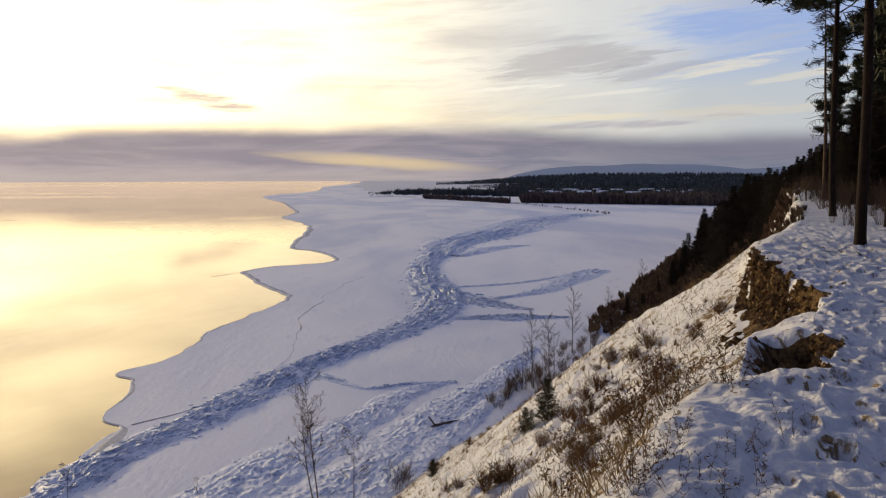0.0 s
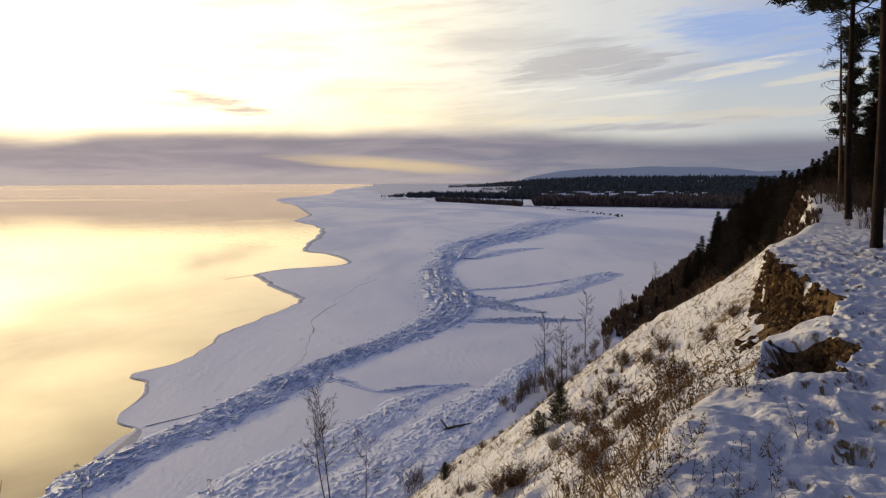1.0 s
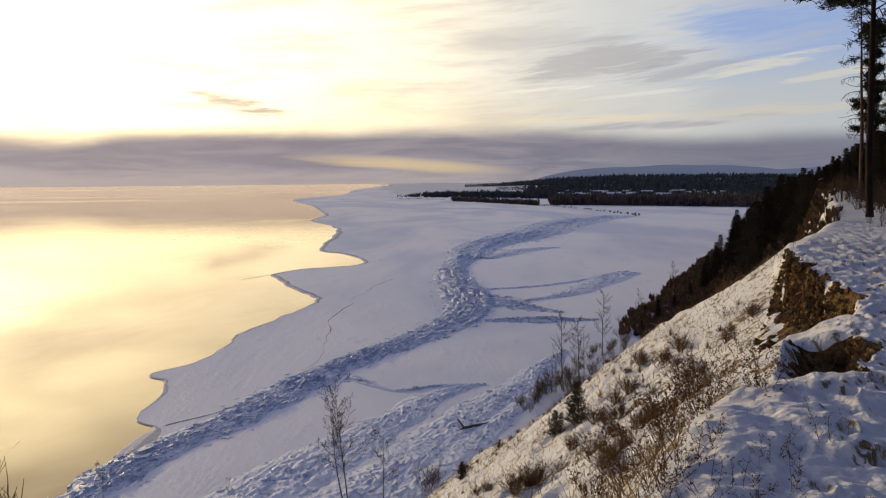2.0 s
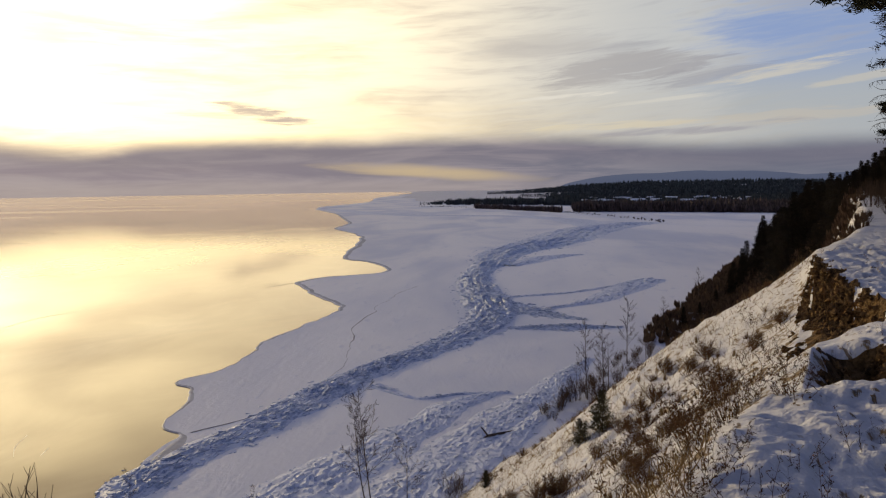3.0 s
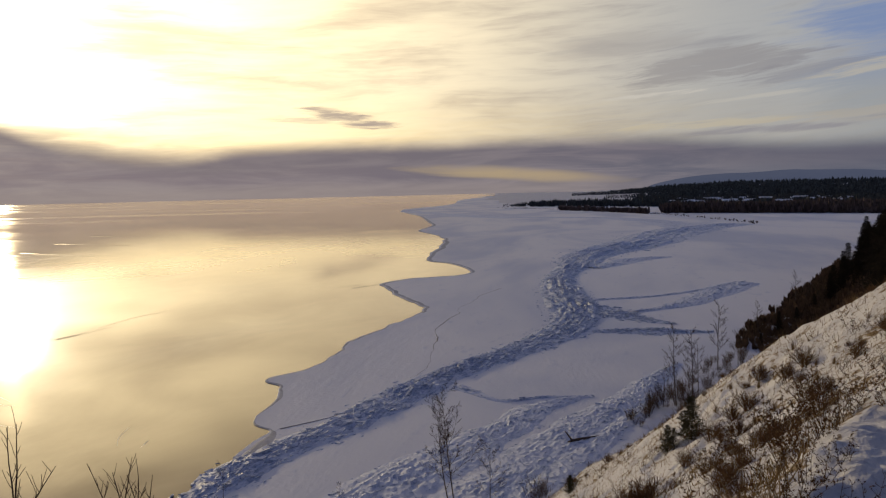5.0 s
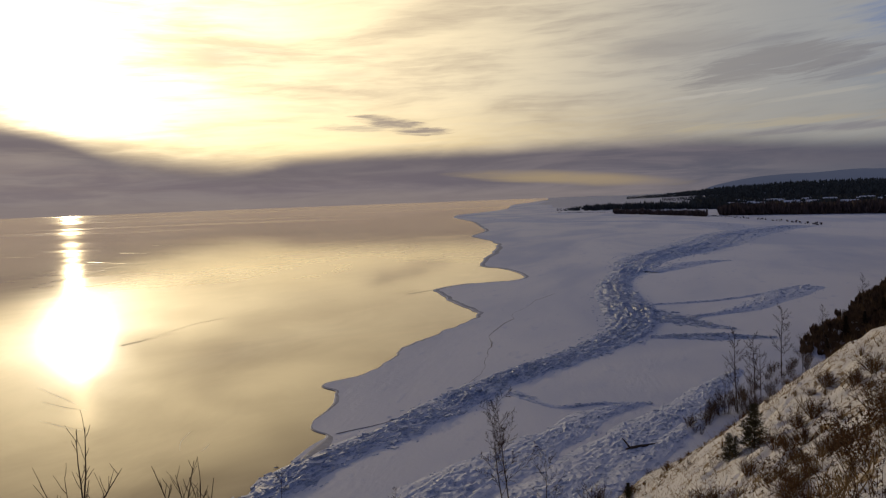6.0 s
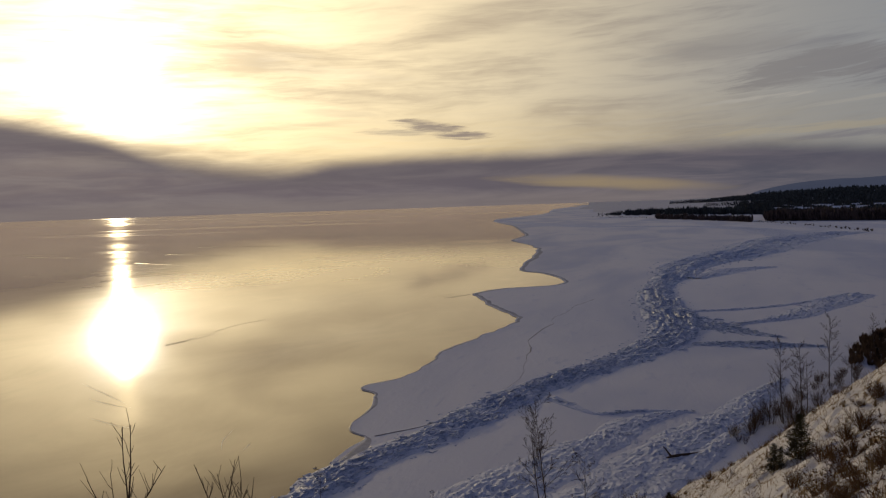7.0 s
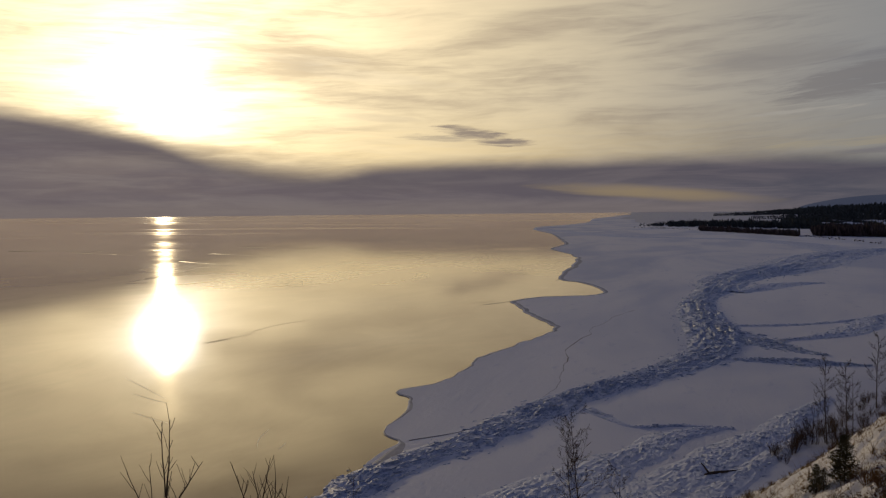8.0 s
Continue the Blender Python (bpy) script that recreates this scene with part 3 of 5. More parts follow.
# pressure ridges: x, y, half width, height
RIDGES = {
    "main": [(-33, 54, 2.6, 0.7), (-31.5, 65, 3.0, 0.8), (-29.4, 71.5, 3.2, 0.8), (-24.8, 84.1, 3.6, 0.9), (-18.5, 104, 4.0, 1.0), (-8.0, 124.6, 3.8, 1.0), (-1.6, 142, 5.0, 1.1),
             (-0.5, 160, 6.0, 1.3), (-3.4, 186, 5.6, 1.3), (-5.5, 215, 5.0, 1.3), (-1.5, 250, 7, 1.3), (5.8, 298, 12, 1.4), (31, 359, 18, 1.4), (60, 452, 24, 1.4), (100, 520, 20, 1.0)],
    "lens": [(2.5, 137, 0.8, 0.4), (8, 138, 3.2, 0.7), (14, 138.6, 3.4, 0.7), (23, 138, 0.6, 0.3)],
    "fan": [(0, 166, 5.0, 0.8), (5.4, 158, 6.0, 0.6), (11.5, 151, 3.4, 0.4), (17.5, 146, 0.8, 0.2)],
    "tongue": [(11.5, 160, 1.5, 0.3), (22.7, 171, 3.5, 0.5), (32, 190, 5.0, 0.5), (43, 208, 5.0, 0.5)],
    "seam": [(2, 176, 1.5, 0.3), (20, 185, 1.2, 0.3), (43, 210, 1.5, 0.3)],
    "spur": [(5, 246, 4.0, 0.6), (20, 276, 7.0, 0.6), (33, 285, 2.0, 0.3)],
    "thread": [(-16, 97, 1.4, 0.4), (-13, 94, 1.0, 0.35), (-9.3, 91, 0.6, 0.3), (-4.6, 93, 0.6, 0.3), (1.5, 94, 0.9, 0.3)],
    "beach": [(-20.5, 54, 4.5, 0.51), (-17.5, 62, 4.5, 0.51), (-13, 70, 4.2, 0.48), (-8.8, 79, 3.6, 0.44), (-4.8, 88, 2.6, 0.37), (0, 94, 1.0, 0.26)],
    "toe": [(-13.5, 52, 4.2, 0.44), (-7.5, 64, 3.8, 0.44), (-3.5, 74, 3.4, 0.41), (1.0, 84, 3.2, 0.41), (6.5, 94, 3.0, 0.41), (10, 104, 2.4, 0.34), (14, 113, 0.8, 0.26)],
    "foot": [(-9.5, 52, 2.6, 0.37), (-4.0, 63, 2.4, 0.37), (0.5, 74, 2.0, 0.34), (4.5, 83, 1.6, 0.34), (9.5, 94, 1.0, 0.26)],
    "far": [(-215, 960, 14, 0.7), (-90, 724, 16, 0.5), (8, 662, 14, 0.5), (51, 592, 16, 0.7), (64, 484, 12, 0.7)],
}


def slab_mesh(k):
    rnd = random.Random(k)
    n = rnd.choice((4, 5, 5, 6))
    ring = [(math.cos(t) * q, math.sin(t) * q * rnd.uniform(0.5, 0.9)) for t, q in
            ((2 * math.pi * (i + rnd.uniform(-0.3, 0.3)) / n, rnd.uniform(0.35, 0.6)) for i in range(n))]
    h = rnd.uniform(0.05, 0.11)
    verts = [(x, y, -h) for x, y in ring] + [(x * 0.96, y * 0.96, h) for x, y in ring]
    faces = [tuple(range(n))[::-1], tuple(range(n, 2 * n))] + [(i, (i + 1) % n, n + (i + 1) % n, n + i) for i in range(n)]
    return verts, faces


def make_ridges():
    rnd = random.Random(5)
    kinds = [slab_mesh(k) for k in range(10)]
    meshes = [mesh_of("ice_slab", *k) for k in kinds]
    singles = 0
    for number, (key, pts) in enumerate(RIDGES.items()):
        line = curve(pts, 0.35)
        d = np.gradient(line[:, :2], axis=0)
        side = np.stack([d[:, 1], -d[:, 0]], -1) / (np.linalg.norm(d, axis=1, keepdims=True) + 1e-9)
        m = int(np.clip(line[:, 2].max() * 6, 14, 46))
        t = np.linspace(-1, 1, m)
        dist = np.linalg.norm(line[:, :2], axis=1)
        s = np.concatenate([[0], np.cumsum(np.linalg.norm(np.diff(line[:, :2], axis=0), axis=1))])
        size = np.maximum(1.0, dist / 120)
        ragged = [0.55 + 0.75 * rough(s / size, 0 * s, 5.0, 4, 70 + number + 30 * w) for w in (0, 1)]
        wide = np.where(t[None] < 0, ragged[0][:, None], ragged[1][:, None]) * line[:, 2:3]
        x = line[:, 0:1] + side[:, 0:1] * wide * t
        y = line[:, 1:2] + side[:, 1:2] * wide * t
        q = size[:, None]
        la, lb = np.broadcast_to(s[:, None], x.shape) / (2.3 * q), wide * t / q
        fine = 0.62 if number < 3 else 0.34
        up = 0.2 + 0.9 * np.abs(2 * rough(la, lb, 2.2 * fine, 4, 80) - 1) + 0.8 * (grain(la, lb, 0.6 * fine, 81) - 0.4)
        body = (1 - np.abs(t) ** 2.2)[None]
        z = 0.06 + 0.75 * line[:, 3:4] * body * np.maximum(up, 0) * (0.45 + 0.75 * grain(s, 0 * s, 6, 82))[:, None] + 0.12 * body
        ridge = shown("ice_ridge", mesh_of("ice_ridge", np.stack([x, y, z], -1).reshape(-1, 3), grid_faces(len(line), m)[:, ::-1]), RUBBLE if number < 3 else SNOW_RUBBLE)
        tagged(ridge, "pressure ridge of broken blue-grey ice dusted with snow", "ice ridge", "ice ridges on the shore ice", "structure")
        verts, faces = [], []
        area = float((line[1:, 2] * np.diff(s) * 2).sum())
        count = int(min(9000, area * (7.5 if number in (0, 1, 2) else 2.6) / max(1.0, (dist.mean() / 110)) ** 1.6))
        weight = line[:, 2] / size**1.5
        picks = rnd.choices(range(len(line)), weights=weight.tolist(), k=count)
        for i in picks:
            w = max(-1.25, min(1.25, rnd.gauss(0, 0.55)))
            j = min(m - 1, max(0, int((w * 0.5 + 0.5) * (m - 1) + 0.5)))
            grow = rnd.uniform(0.18, 0.62) * min(1.5, size[i]) * (1.9 if rnd.random() < 0.06 else 0.9) * (1.0 if number < 3 else 0.6)
            turn = Euler((rnd.gauss(0, 0.16), rnd.gauss(0, 0.16), math.atan2(d[i, 1], d[i, 0]) + rnd.gauss(0, 0.5)))
            spill = (abs(w) - 1.0) * line[i, 2] * (1 if w > 0 else -1) if abs(w) > 1 else 0.0
            lx, ly = x[i, j] + side[i, 0] * spill, y[i, j] + side[i, 1] * spill
            mat = Matrix.LocRotScale((lx, ly, z[i, j] + 0.03 * grow), turn, (grow * 1.5, grow * 0.8, grow))
            k = rnd.randrange(10)
            if number == 0 and singles < 300 and y[i, j] < 108:
                singles += 1
                shown("ice_slab", meshes[k], SLAB, ridge).matrix_basis = mat
            else:
                base = len(verts)
                verts += [tuple(mat @ Vector(c)) for c in kinds[k][0]]
                faces += [tuple(base + c for c in f) for f in kinds[k][1]]
        tagged(shown("slab_rubble", mesh_of("slab_rubble", verts, faces), SLAB, ridge), kind="stuff")


def make_slush():
    """Grey wet rim where the lake has soaked the snow along the shore ice."""
    line = shore_line()
    line = line[(line[:, 1] > 55) & (line[:, 1] < 900)]
    s = np.arange(len(line)) * 0.8
    d = np.gradient(line, axis=0)
    side = np.stack([d[:, 1], -d[:, 0]], -1) / (np.linalg.norm(d, axis=1, keepdims=True) + 1e-9)
    big = np.maximum(1.0, np.linalg.norm(line, axis=1) / 130)
    inner = (0.05 + 0.9 * rough(s / big, 0 * s, 9, 4, 93) ** 2 + 2.5 * ease(rough(s / big, 0 * s, 17, 2, 94), 0.62, 0.85)) * big
    outer = (0.03 + 0.14 * rough(s / big, 0 * s, 4, 3, 95)) * big
    v = np.stack([np.concatenate([line + side * k[:, None], np.full((len(s), 1), h)], 1) for k, h in ((-outer, 0.02), (-0.4 * outer, 0.09), (0.5 * inner, 0.108), (inner, 0.104))], 1)
    tagged(shown("slush_rim", mesh_of("slush_rim", v.reshape(-1, 3), grid_faces(len(s), 4)[:, ::-1], True), SLUSH), "grey soaked slush rim along the shore ice", "slush", kind="structure")


def make_cracks():
    """Thin refrozen cracks, scratches and floe rims: low welts of ice along a line."""
    dark, faint, pale, rim = ("refrozen dark crack across the snowy shore ice", "thin healed crack in the smooth lake ice",
                              "pale skate-thin scratch of frost on the lake ice", "dark low rim of an old floe in the lake ice")
    lines = [([(-33.4, 78), (-28.9, 83), (-24.3, 90), (-22.8, 105), (-23, 120), (-25.9, 140), (-24.5, 176), (-21, 197)], 0.11, dark),
             ([(-134, 88), (-121, 98), (-109.9, 103.2), (-102, 112), (-95, 129.8), (-94.1, 154), (-80.5, 181.2), (-57.5, 209.4)], 0.055, faint),
             ([(-96.5, 124), (-94.6, 131), (-93.6, 140)], 0.05, faint),
             ([(-61.5, 197.5), (-54.8, 212), (-54.4, 238), (-57, 300)], 0.14, faint),
             ([(-88.5, 94), (-79, 88.5), (-72.4, 84.7)], 0.035, pale), ([(-80, 86), (-73, 83.5), (-70, 83)], 0.038, pale),
             ([(-73, 78), (-66, 75.5), (-63.5, 75)], 0.032, pale), ([(-47.8, 69.9), (-49.6, 73), (-50.7, 77)], 0.035, pale),
             ([(-45.3, 70.3), (-45.8, 72.6)], 0.050, pale),
             ([(-466, 392), (-420, 402), (-370, 398), (-336, 384), (-322, 386)], 2.6, rim), ([(-400, 385), (-350, 372), (-318, 358)], 1.1, rim),
             ([(-300, 395), (-255, 380), (-225, 372)], 1.2, rim), ([(-270, 330), (-230, 312), (-200, 300)], 0.7, rim), ([(-330, 470), (-280, 468), (-240, 455)], 1.4, rim)]
    for pts, wide, label in lines:
        line = curve(pts, 0.5)
        s = np.arange(len(line))
        d = np.gradient(line, axis=0)
        side = np.stack([d[:, 1], -d[:, 0]], -1) / (np.linalg.norm(d, axis=1, keepdims=True) + 1e-9)
        sway = 0.3 if label == pale else 2.6
        line = line + side * (sway * (rough(s, 0 * s, 16, 5, 91) - 0.5))[:, None]
        if label == pale:
            w = wide * np.sin(math.pi * (s + 0.5) / len(s))
        else:
            w = wide * 5.5 * np.maximum(0.0005, rough(s, 0 * s, 14, 5, 92) - (0.47 if label == faint else 0.44)) * (0.6 if label == dark else 1.0) + (0.03 if label == dark else 0)
        base, crest = (0.10 if label == dark else 0.004), np.minimum(0.05, 0.5 * w)
        v = np.stack([np.concatenate([line + side * (w * k)[:, None], (base + h + 0 * s)[:, None]], 1) for k, h in ((-1, 0.002), (0, 0.002 + crest), (1, 0.002))], 1)
        mat = {dark: CRACK, faint: FAINT_CRACK, pale: FROST, rim: FLOE_RIM}[label]
        tagged(shown("ice_crack", mesh_of("ice_crack", v.reshape(-1, 3), grid_faces(len(s), 3)[:, ::-1]), mat), label, "ice crack", kind="structure")


make_ground()
make_water()
make_snow_ice()
make_ridges()
make_slush()
make_cracks()

# ---- the distance: woods, village, mountains ----


def spiky_tree(rnd, x, y, z, h, w, verts, faces, tiers=4, spikes=6):
    """A far conifer: tiers of drooping boughs round a stem."""
    for k in range(tiers):
        zz, rad = z + h * (0.18 + 0.75 * k / tiers), w * (1 - 0.8 * k / tiers) * rnd.uniform(0.8, 1.15)
        top = len(verts)
        verts.append((x, y, zz + h * (0.36 if k < tiers - 1 else 0.25)))
        for i in range(spikes):
            t = 6.283 * (i + rnd.uniform(-0.3, 0.3)) / spikes
            q = rad * (1.0 if i % 2 else 0.62) * rnd.uniform(0.8, 1.2)
            verts.append((x + math.cos(t) * q, y + math.sin(t) * q, zz - h * rnd.uniform(0, 0.08)))
        faces += [(top, top + 1 + i, top + 1 + (i + 1) % spikes) for i in range(spikes)]
    b = len(verts)
    verts += [(x + 0.02 * h, y, z - 0.3), (x - 0.01 * h, y + 0.017 * h, z - 0.3), (x - 0.01 * h, y - 0.017 * h, z - 0.3), (x, y, z + 0.6 * h)]
    faces += [(b, b + 1, b + 3), (b + 1, b + 2, b + 3), (b + 2, b, b + 3)]


def bushy_tree(rnd, x, y, z, h, w, verts, faces, twigs=16, thin=0.10):
    """A far bare broadleaf: a sheaf of thin upright twigs with an uneven outline."""
    for _ in range(twigs):
        t, q, zz = rnd.uniform(0, 6.283), w * math.sqrt(rnd.random()), h * rnd.uniform(0.4, 1.0)
        tx, ty = x + math.cos(t) * q, y + math.sin(t) * q
        s, e = w * thin, rnd.uniform(0, 6.283)
        b = len(verts)
        verts += [(x + q * 0.3 * math.cos(t), y + q * 0.3 * math.sin(t), z - 0.2), (tx + s * math.cos(e) * 2, ty + s * math.sin(e) * 2, z + zz * 0.6),
                  (tx, ty, z + zz), (tx - s * math.cos(e) * 2, ty - s * math.sin(e) * 2, z + zz * 0.55)]
        faces += [(b, b + 1, b + 2), (b, b + 2, b + 3)]


def make_wood(name, label, count, seed, where, shape, mat, hmin, hmax, taper=0.0):
    """A stand of far trees. where: azimuth range and near and far distances at each end."""
    rnd = random.Random(seed)
    (a0, n0, f0), (a1, n1, f1) = where
    az = []
    verts, faces = [], []
    spots = []
    for _ in range(count):
        k = rnd.random()
        q = rnd.random() ** 1.5
        r = (n0 + (n1 - n0) * k) * (1 - q) + (f0 + (f1 - f0) * k) * q
        spots.append(bearing(a0 + (a1 - a0) * k) * r)
        az.append(k)
    ground = np.maximum(height(np.array([p.x for p in spots]), np.array([p.y for p in spots])), 0.1)
    for p, g, k in zip(spots, ground, az):
        h = rnd.uniform(hmin, hmax) * (1.3 if rnd.random() < 0.06 else 1.0) * (0.75 + 0.5 * float(grain(p.x, p.y, 60.0, 7)))
        if taper:
            h *= 0.25 + 0.75 * float(ease(k, 0.0, taper))
        if shape == "spiky":
            spiky_tree(rnd, p.x, p.y, g, h, h * rnd.uniform(0.22, 0.34), verts, faces)
        else:
            bushy_tree(rnd, p.x, p.y, g, h, h * rnd.uniform(0.35, 0.5), verts, faces)
    tagged(shown(name, mesh_of(name, verts, faces), mat), label, "forest", kind="stuff")


make_wood("far_forest", "dark conifer forest on the low hills behind the village", 6500, 1, ((-0.5, 2300, 3400), (27, 1750, 2900)), "spiky", HAZED_TREE, 10, 17, 0.3)
make_wood("far_forest", "dark conifer forest behind the village houses", 2300, 2, ((2, 1750, 2100), (26, 1480, 1850)), "spiky", HAZED_TREE, 8, 15, 0.25)
make_wood("village_trees", "dark bare trees among the village houses", 2300, 10, ((4, 1000, 1750), (23, 920, 1500)), "bushy", HAZED_TREE, 4.5, 8)
make_wood("headland_wood", "dark mixed wood on the low headland", 420, 3, ((-5.6, 1130, 1300), (6.5, 960, 1250)), "bushy", HAZED_TREE, 4, 9, 0.25)
make_wood("headland_wood", "scattered conifers on the low headland", 110, 9, ((-4.6, 1150, 1420), (7.5, 980, 1350)), "spiky", HAZED_TREE, 5, 10, 0.35)
make_wood("headland_brush", "bare brush along the low shore", 300, 4, ((-1.5, 900, 940), (5.0, 730, 765)), "bushy", HAZED_BRUSH, 3, 6)
make_wood("alder_belt", "reddish-brown bare wood in front of the village", 1900, 5, ((6.0, 750, 900), (22.5, 690, 880)), "bushy", HAZED_BRUSH, 6.0, 9.5)
make_wood("shore_brush", "sparse low brush along the far shore", 260, 6, ((-6, 1050, 1090), (12.5, 520, 550)), "bushy", HAZED_BRUSH, 0.4, 1.5)


def house_mesh(rnd):
    """Log house with a gabled snowy roof, windows and a chimney."""
    return rnd.uniform(8, 12), rnd.uniform(6, 8), rnd.uniform(2.8, 3.6), rnd.uniform(2.2, 3.2)


def box(bm, x0, x1, y0, y1, z0, z1):
    m = Matrix.LocRotScale(((x0 + x1) / 2, (y0 + y1) / 2, (z0 + z1) / 2), None, (x1 - x0, y1 - y0, z1 - z0))
    bmesh.ops.create_cube(bm, size=1, matrix=m)


def make_house(rnd, label):
    l, w, h, g = house_mesh(rnd)
    base = tagged(new("house"), label, "house", "houses of the far village")
    bm = bmesh.new()
    ends = []
    for x in (-l / 2, l / 2):
        ends.append([bm.verts.new(c) for c in ((x, -w / 2, -0.6), (x, w / 2, -0.6), (x, w / 2, h), (x, 0, h + g), (x, -w / 2, h))])
    bm.faces.new(ends[0]), bm.faces.new(ends[1][::-1])
    for i in range(5):
        bm.faces.new((ends[0][(i + 1) % 5], ends[0][i], ends[1][i], ends[1][(i + 1) % 5]))
    bmesh.ops.recalc_face_normals(bm, faces=bm.faces)
    part("wall", bm, HOUSE, base)
    bm = bmesh.new()
    o, th = 0.6, 0.35
    for sgn in (-1, 1):
        a = [bm.verts.new((x, y, z)) for x in (-l / 2 - o, l / 2 + o) for y, z in
             ((0, h + g + 0.02), (sgn * (w / 2 + o), h - g * o / (w / 2) + 0.02), (sgn * (w / 2 + o), h - g * o / (w / 2) + th), (0, h + g + th))]
        bmesh.ops.convex_hull(bm, input=a)
    roof = part("roof", bm, ROOF, base)
    bm = bmesh.new()
    box(bm, l * 0.2, l * 0.2 + 0.7, 0.3, 1.0, h + g * 0.5, h + g + 1.0)
    part("chimney", bm, HOUSE, roof)
    for k in range(3):
        bm = bmesh.new()
        x = -l / 2 + l * (k + 1) / 4
        box(bm, x - 0.5, x + 0.5, -w / 2 - 0.04, -w / 2 + 0.05, 1.0, 2.2)
        part("window", bm, PANE, base)
    return base


def make_village():
    rnd = random.Random(8)
    kinds = [make_house(rnd, "small wooden village house with a snow-covered gable roof") for _ in range(4)]
    for k in range(40):
        az = 6.8 + 11.6 * (k + rnd.uniform(-0.4, 0.4)) / 40
        r = rnd.uniform(1000, 1300)
        p = bearing(az) * r
        m = pose(p.x, p.y, max(0.1, z_at(p.x, p.y)), 0, 0, -az + rnd.choice((0, 90, 20, -25)))
        if k < 4:
            kinds[k].matrix_basis = m
        else:
            copy_thing(kinds[k % 4], m)


def make_mountains():
    for az0, az1, r, top, seed in ((5.0, 24, 4700, 82, 1), (14, 60, 4600, 74, 2)):
        a = np.linspace(az0, az1, 160)
        k = np.sin(np.clip((a - az0) / (az1 - az0), 0, 1) * math.pi) ** 0.6
        h = 20 + top * k * (0.85 + 0.3 * rough(a, 0 * a, 4, 4, 100 + seed))
        t = np.radians(a)
        v = [np.stack([np.sin(t) * q, np.cos(t) * q, z], -1) for q, z in ((r - 500, 0 * h - 5), (r - 220, h * 0.6), (r, h), (r + 180, 0 * h - 5))]
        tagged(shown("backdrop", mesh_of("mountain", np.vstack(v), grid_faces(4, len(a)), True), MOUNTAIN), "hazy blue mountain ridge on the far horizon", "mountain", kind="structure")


make_village()
make_mountains()

# ---- trees and plants ----


def tube(verts, faces, pts, radii, sides=5):
    """A tapered tube along points."""
    base = len(verts)
    pts = [Vector(p) for p in pts]
    for i, p in enumerate(pts):
        d = (pts[min(i + 1, len(pts) - 1)] - pts[max(i - 1, 0)]).normalized()
        a = d.orthogonal().normalized()
        b = d.cross(a)
        for k in range(sides):
            t = 6.2832 * k / sides
            verts.append(tuple(p + (a * math.cos(t) + b * math.sin(t)) * radii[i]))
    for i in range(len(pts) - 1):
        for k in range(sides):
            j = (k + 1) % sides
            faces.append((base + i * sides + k, base + i * sides + j, base + (i + 1) * sides + j, base + (i + 1) * sides + k))


def bent(rnd, a, way, length, n=5, wander=0.1, rise=0.0):
    p, d, out = Vector(a), Vector(way).normalized(), [Vector(a)]
    for _ in range(n):
        d = (d + Vector((rnd.gauss(0, wander), rnd.gauss(0, wander), rnd.gauss(0, wander) + rise))).normalized()
        p = p + d * (length / n)
        out.append(p.copy())
    return out


def tuft(rnd, verts, faces, at, size, blades, way=None, thin=0.075):
    """A spray of needles: narrow blades out of one point."""
    at = Vector(at)
    for _ in range(blades):
        d = Vector((rnd.gauss(0, 1), rnd.gauss(0, 1), rnd.gauss(0.25, 0.8)))
        if way is not None:
            d = d * 0.7 + way
        d = d.normalized()
        o = at + Vector((rnd.gauss(0, 1), rnd.gauss(0, 1), rnd.gauss(0, 0.6))) * size * 0.35
        s = d.orthogonal().normalized() * size * thin
        tip = o + d * size * rnd.uniform(0.5, 0.95)
        b = len(verts)
        verts += [tuple(o - s), tuple(o + s), tuple(tip + s * 0.5), tuple(tip - s * 0.5)]
        faces.append((b, b + 1, b + 2, b + 3))


